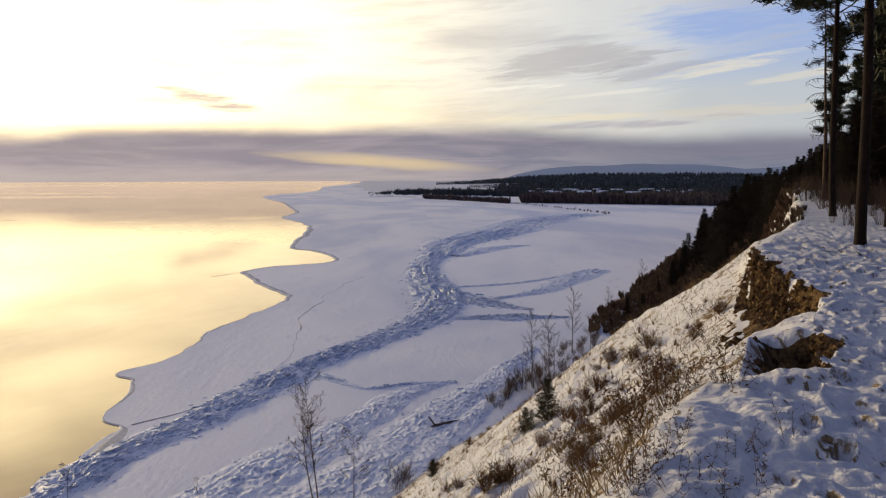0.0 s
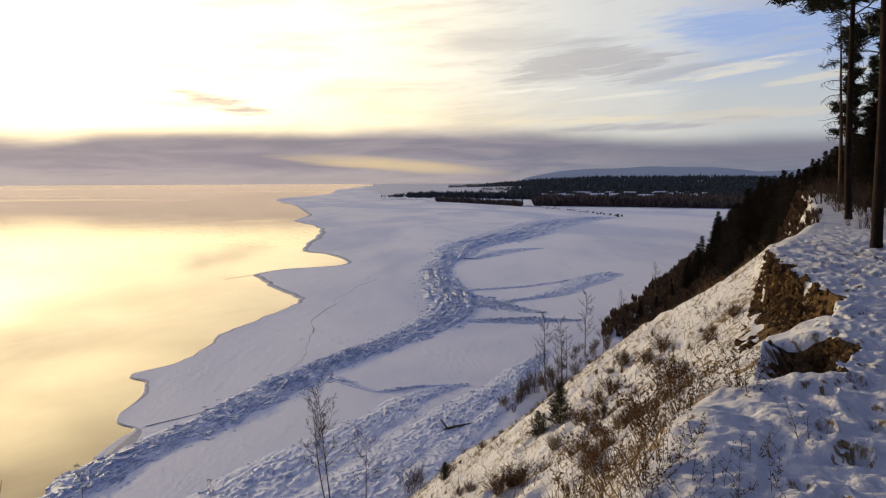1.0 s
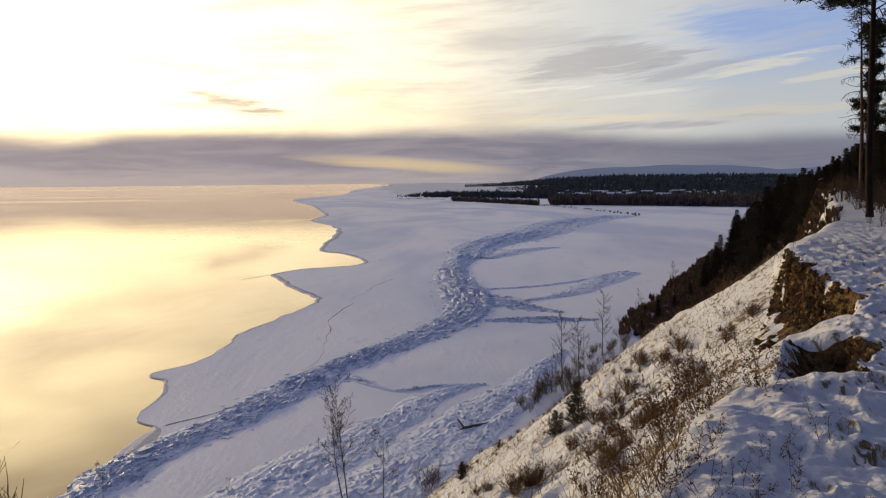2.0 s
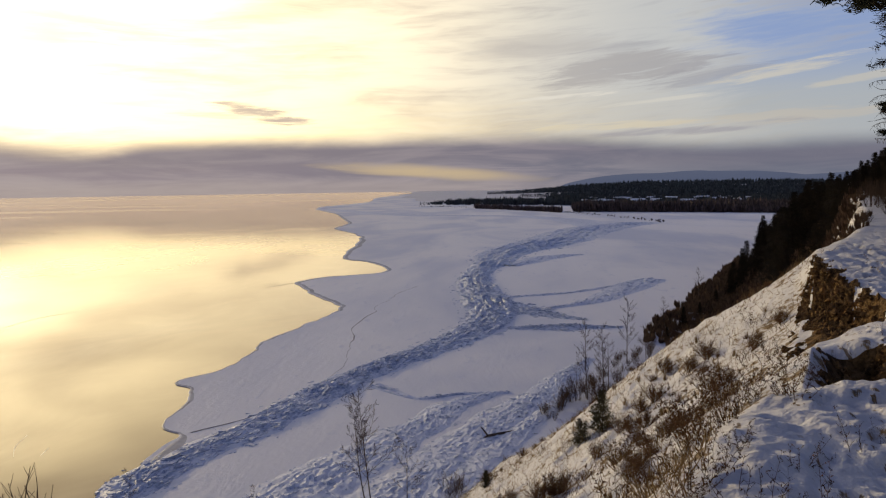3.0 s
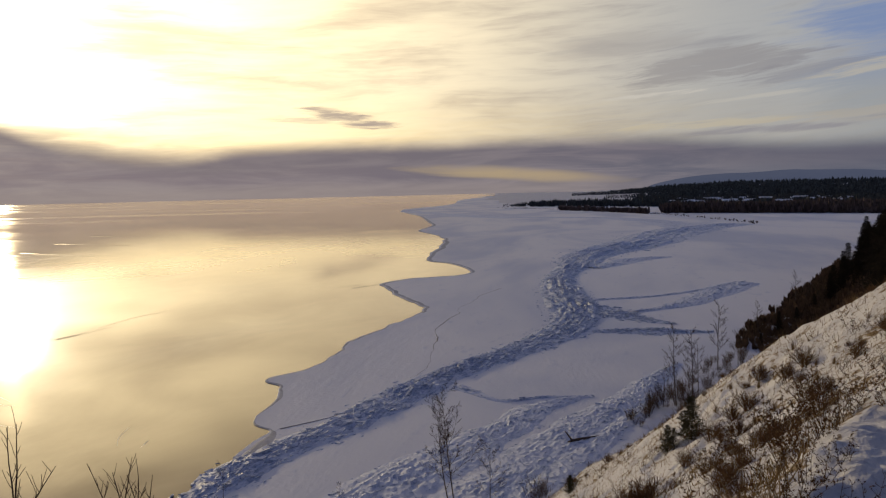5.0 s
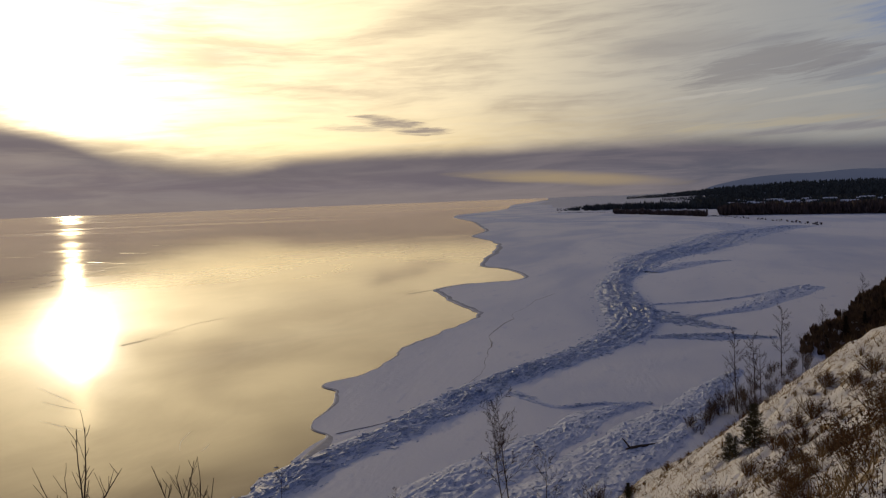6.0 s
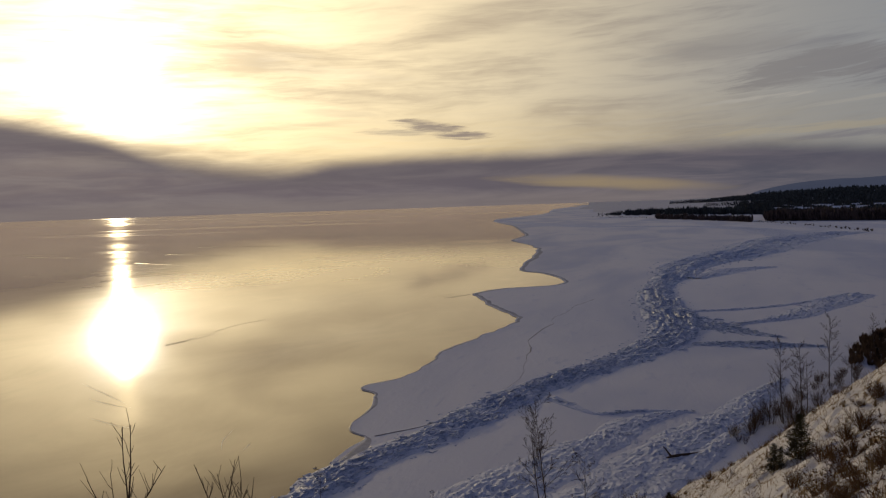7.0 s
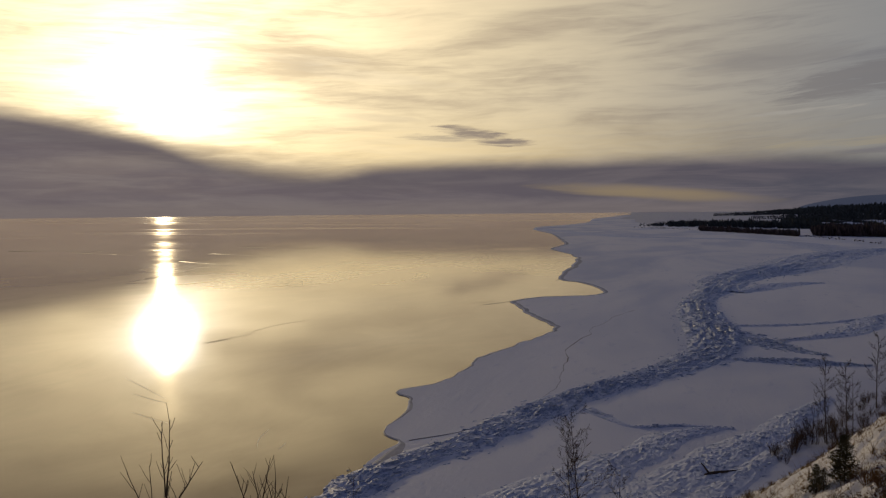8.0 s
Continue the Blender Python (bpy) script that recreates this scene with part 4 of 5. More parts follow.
def make_pine(seed, h, girth, clear, spread, limbs, blades, label, lean=(0, 0), dead=6, tufts=4, size=0.55, thin=0.075):
    """A tall pine: bare trunk, dead stubs, a ragged crown of needle tufts."""
    rnd = random.Random(seed)
    tree = tagged(new("pine_tree"), label, "tree", "pines on the bluff")
    way = Vector((lean[0], lean[1], 1))
    trunk = bent(rnd, (0, 0, -0.3), way, h, 12, 0.018, 0.01)
    tv, tf = [], []
    trunk.insert(1, trunk[0].lerp(trunk[1], 0.4))
    radii = [girth * 1.35] + [girth * (1 - 0.82 * max(0.4, i) / 12) for i in (0.4, *range(1, 13))]
    tube(tv, tf, trunk, radii, 9)
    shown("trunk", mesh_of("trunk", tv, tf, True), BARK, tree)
    lv, lf, nv, nf = [], [], [], []

    def on(z):
        k = min(11, max(1, int(z / h * 12)))
        q = z / h * 12 - k
        return trunk[k + 1].lerp(trunk[min(13, k + 2)], q), radii[k + 1]

    for _ in range(dead):
        p, r = on(h * rnd.uniform(clear * 0.4, clear))
        t = rnd.uniform(0, 6.28)
        pts = bent(rnd, p, (math.cos(t), math.sin(t), rnd.uniform(-0.3, 0.3)), rnd.uniform(0.4, 1.6), 4, 0.15)
        tube(lv, lf, pts, [r * 0.22 * (1 - k * 0.2) for k in range(5)], 4)
    for i in range(limbs):
        q = clear + (1 - clear) * (i + rnd.random()) / limbs
        p, r = on(h * min(q, 0.985))
        t = rnd.uniform(0, 6.28)
        c = (q - clear) / (1 - clear)
        length = spread * (0.55 + 0.6 * math.sin(min(1, c + 0.25) * math.pi)) * rnd.uniform(0.6, 1.15) * (1 - 0.55 * c)
        pts = bent(rnd, p, (math.cos(t), math.sin(t), rnd.uniform(-0.1, 0.35) + c * 0.5), length, 5, 0.16, 0.03)
        tube(lv, lf, pts, [r * 0.35 * (1 - k * 0.17) for k in range(6)], 4)
        for k in range(2, 6):
            for _ in range(tufts if k > 2 else tufts // 2):
                o = pts[k] + Vector((rnd.gauss(0, 0.22), rnd.gauss(0, 0.22), rnd.gauss(0.05, 0.12))) * spread * 0.42
                if rnd.random() < 0.6:
                    tube(lv, lf, [pts[k], o], [0.014 * size / 0.5, 0.006], 3)
                tuft(rnd, nv, nf, o, size, blades, None, thin)
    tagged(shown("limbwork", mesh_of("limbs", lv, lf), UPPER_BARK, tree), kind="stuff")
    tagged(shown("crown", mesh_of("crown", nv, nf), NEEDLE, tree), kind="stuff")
    return tree


def make_bare_tree(seed, h, girth, stems, label, name="bare_tree", mat=None, wide=0.38, order=3, kids=8, cat="tree", group="", fine=0.0018, splay=(0.45, 0.85), fan=0.7):
    """A leafless tree or shrub: stems, boughs and fine twigs."""
    rnd = random.Random(seed)
    tree = tagged(new(name), label, cat, group)
    sv, sf, wv, wf = [], [], [], []

    def grow(a, way, length, r, level):
        pts = bent(rnd, a, way, length, 6 if level == 0 else 4, 0.02 if level == 0 and cat == "tree" else 0.07 + 0.05 * level, 0.03)
        n = len(pts)
        tube(sv if level == 0 else wv, sf if level == 0 else wf, pts, [r * (1 - 0.8 * k / (n - 1)) for k in range(n)], 6 if level == 0 else 3)
        if level + 1 >= order:
            return
        for i in range(kids if level == 0 else max(3, kids // 2)):
            q = (0.28 if level == 0 else 0.2) + 0.72 * (i + rnd.random()) / (kids if level == 0 else max(3, kids // 2))
            k = min(n - 2, int(q * (n - 1)))
            p = pts[k].lerp(pts[k + 1], q * (n - 1) - k)
            d = (pts[k + 1] - pts[k]).normalized()
            t = rnd.uniform(0, 6.28)
            o = d.orthogonal().normalized()
            o = Matrix.Rotation(t, 3, d) @ o
            grow(p, d + o * (rnd.uniform(*splay) if level == 0 else rnd.uniform(0.5, 0.95)), length * wide * (1.25 - q * 0.75) * rnd.uniform(0.7, 1.2), max(r * (1 - 0.75 * q) * 0.45, fine * h ** 0.6), level + 1)
    tall = cat == "tree"
    for s in range(stems):
        t = rnd.uniform(0, 6.28)
        k = rnd.uniform(0.05, fan) if not tall else 0.05 if stems == 1 else rnd.uniform(0.05, 0.16)
        foot = 0.12 * s if tall else 0.10 * h * rnd.random()
        grow((foot * math.cos(t), foot * math.sin(t), -0.15 if tall else -0.05 * h), (k * math.cos(t), k * math.sin(t), 1), h * rnd.uniform(0.85 if tall else 0.6, 1.0), girth, 0)
        if tall:
            shown("trunk", mesh_of("trunk", sv, sf, True), mat or GREY_BARK, tree)
            sv.clear(), sf.clear()
    base = len(wv)
    wv += sv
    wf += [tuple(base + c for c in q) for q in sf]
    tagged(shown("crown" if tall else "brush", mesh_of("twigs", wv, wf), mat or TWIG, tree), kind="stuff")
    return tree


def make_larch():
    """A thin dead-limbed larch: pale straight stem and short drooping boughs."""
    rnd = random.Random(37)
    tree = tagged(new("larch_tree"), "thin bare larch with short drooping boughs", "tree")
    v, f = [], []
    stem = bent(rnd, (0, 0, -0.2), (0.0, 0.005, 1), 11.5, 12, 0.012)
    tube(v, f, stem, [0.14 * (1 - 0.07 * k) for k in range(13)], 7)
    shown("trunk", mesh_of("trunk", v, f, True), TWIG, tree)
    nv, nf = [], []
    for k in range(4, 12):
        for i in range(4):
            t = 6.28 * (i + rnd.uniform(-0.3, 0.3)) / 4 + k * 0.8
            v, f = [], []
            pts = bent(rnd, stem[k].lerp(stem[k + 1], rnd.random()), (math.cos(t), math.sin(t), 0.15), (1.35 - 0.06 * k) * rnd.uniform(0.6, 1.2), 5, 0.12, -0.10)
            tube(v, f, pts, [0.035, 0.03, 0.024, 0.018, 0.012, 0.008], 4)
            for j in range(2, 6):
                for _ in range(2):
                    d = Vector((rnd.gauss(0, 0.5), rnd.gauss(0, 0.5), -0.8))
                    tube(v, f, [pts[j], pts[j] + d * 0.35], [0.012, 0.006], 3)
            shown("bough", mesh_of("bough", v, f), TWIG, tree)
            if k > 7:
                for j in range(2, 6):
                    tuft(rnd, nv, nf, pts[j], 0.4, 7)
    tagged(shown("needles", mesh_of("needles", nv, nf), NEEDLE, tree), kind="stuff")
    return tree


def make_spruce(seed, h, label, group=""):
    """A young conifer with whorled, needled boughs."""
    rnd = random.Random(seed)
    tree = tagged(new("young_conifer"), label, "tree", group)
    tv, tf, nv, nf = [], [], [], []
    tube(tv, tf, bent(rnd, (0, 0, -0.1), (0.03, 0.02, 1), h, 6, 0.02), [0.035 * h * 0.6 * (1 - k * 0.15) for k in range(7)], 6)
    for i in range(15):
        q = (i + 0.6) / 15.5
        for k in range(5):
            t = 6.283 * (k + rnd.uniform(-0.4, 0.4)) / 5 + i
            length = h * 0.33 * (1 - q) ** 0.85 * rnd.uniform(0.45, 1.25) + 0.05
            pts = bent(rnd, (0, 0, h * q), (math.cos(t), math.sin(t), 0.15 + 0.5 * q), length, 4, 0.08, 0.05)
            tube(tv, tf, pts, [0.012 * (1 - 0.2 * j) for j in range(5)], 3)
            for j in range(1, 5):
                tuft(rnd, nv, nf, pts[j], 0.11 * h * (1.15 - 0.6 * q), 6, (pts[j] - pts[j - 1]).normalized())
    shown("trunk", mesh_of("trunk", tv, tf), BARK, tree)
    tagged(shown("needles", mesh_of("needles", nv, nf), SPRUCE, tree), kind="stuff")
    return tree


def make_dark_conifer(seed, h, wide, label):
    """A full-grown conifer: whorls of drooping, needled boughs that shorten towards the top."""
    rnd = random.Random(seed)
    tree = tagged(new("dark_conifer"), label, "tree", "conifers on the far bluff")
    tv, tf, nv, nf = [], [], [], []
    tube(tv, tf, bent(rnd, (0, 0, -0.3), (0.01, 0.01, 1), h, 8, 0.012), [0.018 * h * (1 - k * 0.118) for k in range(9)], 6)
    for i in range(24):
        q = 0.05 + 0.93 * i / 24
        for k in range(6):
            t = 6.283 * (k + rnd.uniform(-0.4, 0.4)) / 6 + i * 0.7
            length = wide * (1 - q) ** 0.8 * rnd.uniform(0.55, 1.2) + 0.12
            pts = bent(rnd, (0, 0, h * q), (math.cos(t), math.sin(t), 0.25 - 0.5 * (1 - q)), length, 4, 0.09, 0.03)
            tube(tv, tf, pts, [0.035 * (1 - 0.22 * j) for j in range(5)], 3)
            for j in range(1, 5):
                for _ in range(2):
                    tuft(rnd, nv, nf, pts[j], 0.34 + 0.28 * (1 - q), 6, (pts[j] - pts[j - 1]).normalized(), 0.06)
    shown("trunk", mesh_of("trunk", tv, tf), BARK, tree)
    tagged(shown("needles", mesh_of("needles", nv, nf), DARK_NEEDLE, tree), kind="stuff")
    return tree


def set_on(ob, x, y, turn=0.0, sink=0.0, scale=1.0, lean=0.0):
    ob.matrix_basis = pose(x, y, max(0.1, z_at(x, y)) - sink, lean, 0, turn)
    ob.scale = (scale, scale, scale)
    return ob


def again(ob, x, y, turn=0.0, sink=0.0, scale=1.0, lean=0.0):
    """Another of the same kind at its own place."""
    c = copy_thing(ob, pose(x, y, max(0.1, z_at(x, y)) - sink, lean, 0, turn))
    c.scale = (scale, scale, scale)
    return c


def make_bluff_trees():
    # the two tall pines by the path and the thin bare larch beside them
    set_on(make_pine(11, 16.5, 0.135, 0.55, 2.6, 26, 34, "tall pine with dark bark standing by the path", (0.012, 0.0), 6, 7, 0.42, 0.05), 9.8, 17.7, 40)
    set_on(make_pine(12, 17.0, 0.145, 0.46, 3.2, 44, 30, "tall pine with a crown leaning over the bluff edge", (0.115, 0.0), 6, 10, 0.36, 0.06), 16.0, 31.0, 200)
    far = [make_pine(20 + k, 16 + k, 0.16, 0.38, 1.7, 26, 16, "tall pine in the dark wood on the bluff top", dead=8, tufts=4, size=0.55) for k in range(3)]
    rnd = random.Random(31)
    spots = []
    for v in (44, 50, 57, 64, 72, 80, 90, 100, 112, 125, 140):
        spots += [(v * q, v) for q in (0.122, 0.145, 0.18)]
    spots += [(v * q, v) for v in (26, 31, 37) for q in (0.13, 0.18)]
    spots += [(v * q, v) for v, q in ((95, 0.06), (115, 0.06), (62, 0.094), (70, 0.112), (84, 0.083), (98, 0.104), (112, 0.092))]
    # unseen pines to the right of the path and behind, added to shade the plateau
    spots += [(u, v) for v in range(-50, 25, 6) for u in (5.5, 10, 15, 21, 28)]
    for i, (u, v) in enumerate(spots):
        u, v = u + rnd.uniform(-0.012, 0.012) * abs(v) + (rnd.uniform(-2, 2) if v < 26 else 0), v + rnd.uniform(-2.5, 2.5)
        x, y = place(u, v)
        if i < 3:
            set_on(far[i], x, y, rnd.uniform(0, 360), 0.1, rnd.uniform(0.8, 1.1))
        else:
            again(far[i % 3], x, y, rnd.uniform(0, 360), 0.1, rnd.uniform(0.75, 1.1))
    # thin larch with drooping dead boughs by the path
    larch = make_larch()
    p = bearing(26.7) * 50
    set_on(larch, p.x, p.y)
    # low pines and brown scrub where the bluff top rises
    scrub = [make_bare_tree(35 + k, 1.5, 0.014, 12, "brown leafless scrub on the bluff top", "scrub_bush", TWIG, 0.42, 3, 7, "shrub", "scrub on the bluff top") for k in range(2)]
    for i in range(130):
        v = rnd.uniform(28, 66)
        u = v * rnd.uniform(0.02, 0.15) + (0.4 if v < 40 else 0)
        if v < 36 and u < 3.2 and rnd.random() < 0.8:
            u = rnd.uniform(3.2, 4.2) if rnd.random() < 0.5 else rnd.uniform(0.2, 0.7)
        x, y = place(u, v)
        s = rnd.uniform(0.5, 1.1) * (0.6 if v < 36 else 1.15)
        set_on(scrub[i], x, y, 90 * i, 0.05, s) if i < 2 else again(scrub[i % 2], x, y, rnd.uniform(0, 360), 0.05, s)
    # the dark wood that covers the bluff farther on
    low = [make_dark_conifer(40 + k, 9 + k, 2.3 - 0.2 * k, "dark conifer in the wood on the far bluff") for k in range(3)]
    n = 0
    for _ in range(3000):
        v = 74 + 330 * rnd.random() ** 1.25
        u = rnd.uniform(-30, 8)
        if u > 1 + v * 0.02 or v < 190 and u < -25 + 0.10 * (190 - v):
            continue
        if n >= 150:
            break
        x, y = place(u, v)
        s = min(1.25, max(0.3, (rnd.uniform(22.5, 27.0) + 0.008 * v - max(0.1, z_at(x, y))) / 10.0))
        if math.degrees(math.atan2(x, y)) < 18.8 + rnd.uniform(-0.3, 0.8):
            if n % 5 or v > 190:
                continue
            if v < 112:
                continue
            s = rnd.uniform(0.22, 0.42)
        elif v < 130:
            s = min(s, rnd.uniform(0.45, 0.7))
        crest = EYE + math.hypot(x, y) * math.tan(radians(rnd.uniform(0.1, 0.65)))
        s = max(0.2, min(s, (crest - max(0.1, z_at(x, y))) / 10.2))
        if n < 3:
            set_on(low[n], x, y, rnd.uniform(0, 360), 0.1, s)
        else:
            again(low[n % 3], x, y, rnd.uniform(0, 360), 0.1, s)
        n += 1
    # the same dark conifers close the wood behind the tall pines
    for v in range(56, 150, 7):
        for q in (0.066, 0.085, 0.105, 0.13):
            w = v + rnd.uniform(-3, 3)
            x, y = place(w * (q + rnd.uniform(-0.008, 0.008)), w)
            again(low[n % 3], x, y, rnd.uniform(0, 360), 0.1, rnd.uniform(0.3, 0.5) if q < 0.08 else rnd.uniform(0.8, 1.15) * (0.45 + 0.004 * w))
            n += 1
    # a low dark line of trees where the bluff top rises
    for k in range(30):
        q, w = 0.004 + 0.0022 * k, rnd.uniform(68, 92)
        x, y = place(w * q, w)
        again(low[n % 3], x, y, rnd.uniform(0, 360), 0.1, rnd.uniform(0.8, 1.15) * (0.20 + 4.2 * q))
        n += 1
    for v in (45, 48, 51, 54, 58):
        for q in (0.068, 0.078, 0.088, 0.098, 0.108):
            w = v + rnd.uniform(-1.5, 1.5)
            x, y = place(w * (q + rnd.uniform(-0.004, 0.004)), w)
            again(low[n % 3], x, y, rnd.uniform(0, 360), 0.1, rnd.uniform(0.25, 0.45) * (1.0 + 8 * (q - 0.068)))
            n += 1
    for v in range(50, 106, 6):
        for q in (0.115, 0.145, 0.175):
            w = v + rnd.uniform(-2.5, 2.5)
            x, y = place(w * (q + rnd.uniform(-0.01, 0.01)), w)
            again(low[n % 3], x, y, rnd.uniform(0, 360), 0.1, rnd.uniform(0.55, 0.95))
            n += 1
    # brown brush fills the hollow beyond the spur
    verts, faces = [], []
    pts = [(rnd.uniform(-30, 1), 36 + 230 * rnd.random() ** 1.3) for _ in range(2600)]
    pts += [(rnd.uniform(-6, 0.6), rnd.uniform(29, 76)) for _ in range(420)]
    pts = [(u, v) for u, v in pts if v > 28 + 1.57 * max(0, -0.4 - u) and (v > 122 or u > -18) and (u < -2 or v < 75)]
    xs, ys = place(np.array([p[0] for p in pts]), np.array([p[1] for p in pts]))
    for x, y, z, (u, v) in zip(xs, ys, height(xs, ys), pts):
        h = rnd.uniform(1.0, 2.2) * (0.65 + 0.5 * float(ease(v, 110, 190))) * (1.0 if u < -4 else 0.6) * (0.5 + 0.5 * float(ease(v, 34, 70)))
        bushy_tree(rnd, x, y, max(0.1, z), h, h * 0.7, verts, faces, 90, 0.010 if v > 80 else 0.005)
    # dim undergrowth between the trunks of the wood
    for _ in range(220):
        v = 50 + 90 * rnd.random()
        u = v * rnd.uniform(0.07, 0.19)
        x, y = place(u, v)
        h = rnd.uniform(1.2, 2.8) * (0.6 if u < v * 0.075 else 1.0)
        bushy_tree(rnd, x, y, 24.9, h * 0.85, h * 0.6, verts, faces, 100, 0.0045)
    tagged(shown("hollow_thicket", mesh_of("hollow_thicket", verts, faces), THICKET), "dense dark brown thicket in the hollow of the bluff", "thicket", kind="stuff")
    # bare trees at the foot of the slope
    g = "bare trees at the foot of the bluff"
    t = [make_bare_tree(51, 11.3, 0.075, 1, "tall leafless young birch with fine twigs below the bluff", order=4, kids=17, wide=0.38, group=g, fine=0.0030, splay=(0.75, 1.3)),
         make_bare_tree(52, 9.0, 0.065, 1, "leafless sapling with fine twigs below the bluff", order=4, kids=15, wide=0.36, group=g, fine=0.0030, splay=(0.75, 1.3)),
         make_bare_tree(53, 8.5, 0.07, 1, "leafless birch among brush at the slope's foot", order=4, kids=20, wide=0.27, group=g, fine=0.0032, splay=(0.5, 0.9)),
         make_bare_tree(54, 10.1, 0.068, 1, "slim leaning leafless birch with fine twigs below the bluff", order=4, kids=15, wide=0.38, group=g, fine=0.0030, splay=(0.75, 1.3))]
    set_on(t[0], -9.85, 57.5, 115, 0, 0.94)
    set_on(t[1], -7.1, 57.5, 100, 0, 0.79)
    set_on(t[2], 11.1, 90.7, 0, 0, 1.12)
    set_on(t[3], -10.25, 57.6, -90, 0, 0.93, 6.5)
    for x, y, k, s in ((13.3, 93.2, 2, 1.0), (14.0, 93.6, 1, 0.9), (19.0, 109.5, 2, 1.12), (22.0, 111, 1, 0.75), (9.5, 90, 1, 0.6), (30, 135, 2, 0.7), (44, 165, 2, 0.9), (-29.9, 58.0, 1, 0.42), (-19.5, 58.0, 1, 0.30)):
        again(t[k], x, y, rnd.uniform(0, 360), 0, s)
    # small dark spruces that stand out of the brush at the slope's foot
    for x, y, h in ((33.0, 134, 4.2), (39.0, 146, 3.2), (46, 160, 4.0), (52, 170, 6.5), (55, 178, 8.0), (58.5, 184, 6.0), (64, 200, 8.5), (69, 212, 9.5), (74, 222, 8.0), (28.6, 127, 2.2), (61, 190, 9.0), (80, 236, 9.0)):
        again(low[int(y) % 3], x, y, 37 * x, 0.1, h / 10.0)
    # brown thicket along the foot of the slope
    b = [make_bare_tree(60 + k, 2.0, 0.012, 14, "brown leafless thicket shrub at the slope's foot", "thicket_shrub", THICKET, 0.34, 3, 12, "shrub", "thicket at the slope's foot", 0.0036, (0.5, 0.9), 0.55) for k in range(3)]
    n = 0
    for i in range(170):
        v = 78 + 110 * (i / 170) ** 1.2
        u = -29.0 + rnd.uniform(-0.5, 7.5) + 2.0 * ease(v, 90, 150)
        x, y = place(float(u), v)
        s = rnd.uniform(0.6, 1.1) * (1.0 + 0.35 * float(ease(v, 100, 180)))
        if n < 3:
            set_on(b[n], x, y, rnd.uniform(0, 360), 0.05, s)
        else:
            again(b[n % 3], x, y, rnd.uniform(0, 360), 0.05, s)
        n += 1


make_bluff_trees()

# ---- dry plants on the slope and the bluff's edge ----


def make_weed(seed, h, stems, label, lean=0.25, heads=9, dense=1.0):
    """A dead tall weed: thin stems, short side shoots, shrivelled leaves and seed heads."""
    rnd = random.Random(seed)
    weed = tagged(new("dry_weed"), label, "weed", "dry weeds on the bluff")
    for _ in range(stems):
        sv, sf, hv, hf = [], [], [], []
        t = rnd.uniform(0, 6.28)
        o = Vector((math.cos(t), math.sin(t), 0)) * rnd.uniform(0.0, 0.22) * h * 0.6
        pts = bent(rnd, o - Vector((0, 0, 0.05)), (math.cos(t) * lean * rnd.random() * 1.6, math.sin(t) * lean * rnd.random() * 1.6, 1), h * rnd.uniform(0.45, 1.0), 6, 0.07)
        tube(sv, sf, pts, [0.0055 * h * (1 - 0.11 * k) for k in range(7)], 3)
        for k in range(2, 7):
            for _ in range(2):
                d = Vector((rnd.gauss(0, 1), rnd.gauss(0, 1), 0.9)).normalized()
                tip = pts[k] + d * h * rnd.uniform(0.06, 0.17) * (1.2 - k * 0.1)
                tube(sv, sf, [pts[k], tip], [0.003 * h, 0.0015 * h], 3)
                for _ in range(int(rnd.uniform(0.4, 1.0) * heads * dense * 0.6)):
                    q = pts[k].lerp(tip, rnd.uniform(0.2, 1.1))
                    e = Vector((rnd.gauss(0, 1), rnd.gauss(0, 1), rnd.gauss(0.2, 0.8))).normalized()
                    w = e.orthogonal().normalized() * h * rnd.uniform(0.006, 0.013)
                    b = len(hv)
                    hv.extend([tuple(q - w), tuple(q + w), tuple(q + e * h * rnd.uniform(0.018, 0.05))])
                    hf.append((b, b + 1, b + 2))
        me = mesh_of("stalk", sv + hv, sf + [tuple(len(sv) + c for c in q) for q in hf])
        me.materials.append(WEED), me.materials.append(RUST)
        me.polygons.foreach_set("material_index", [0] * len(sf) + [1] * len(hf))
        shown("stalk", me, None, weed)
    return weed


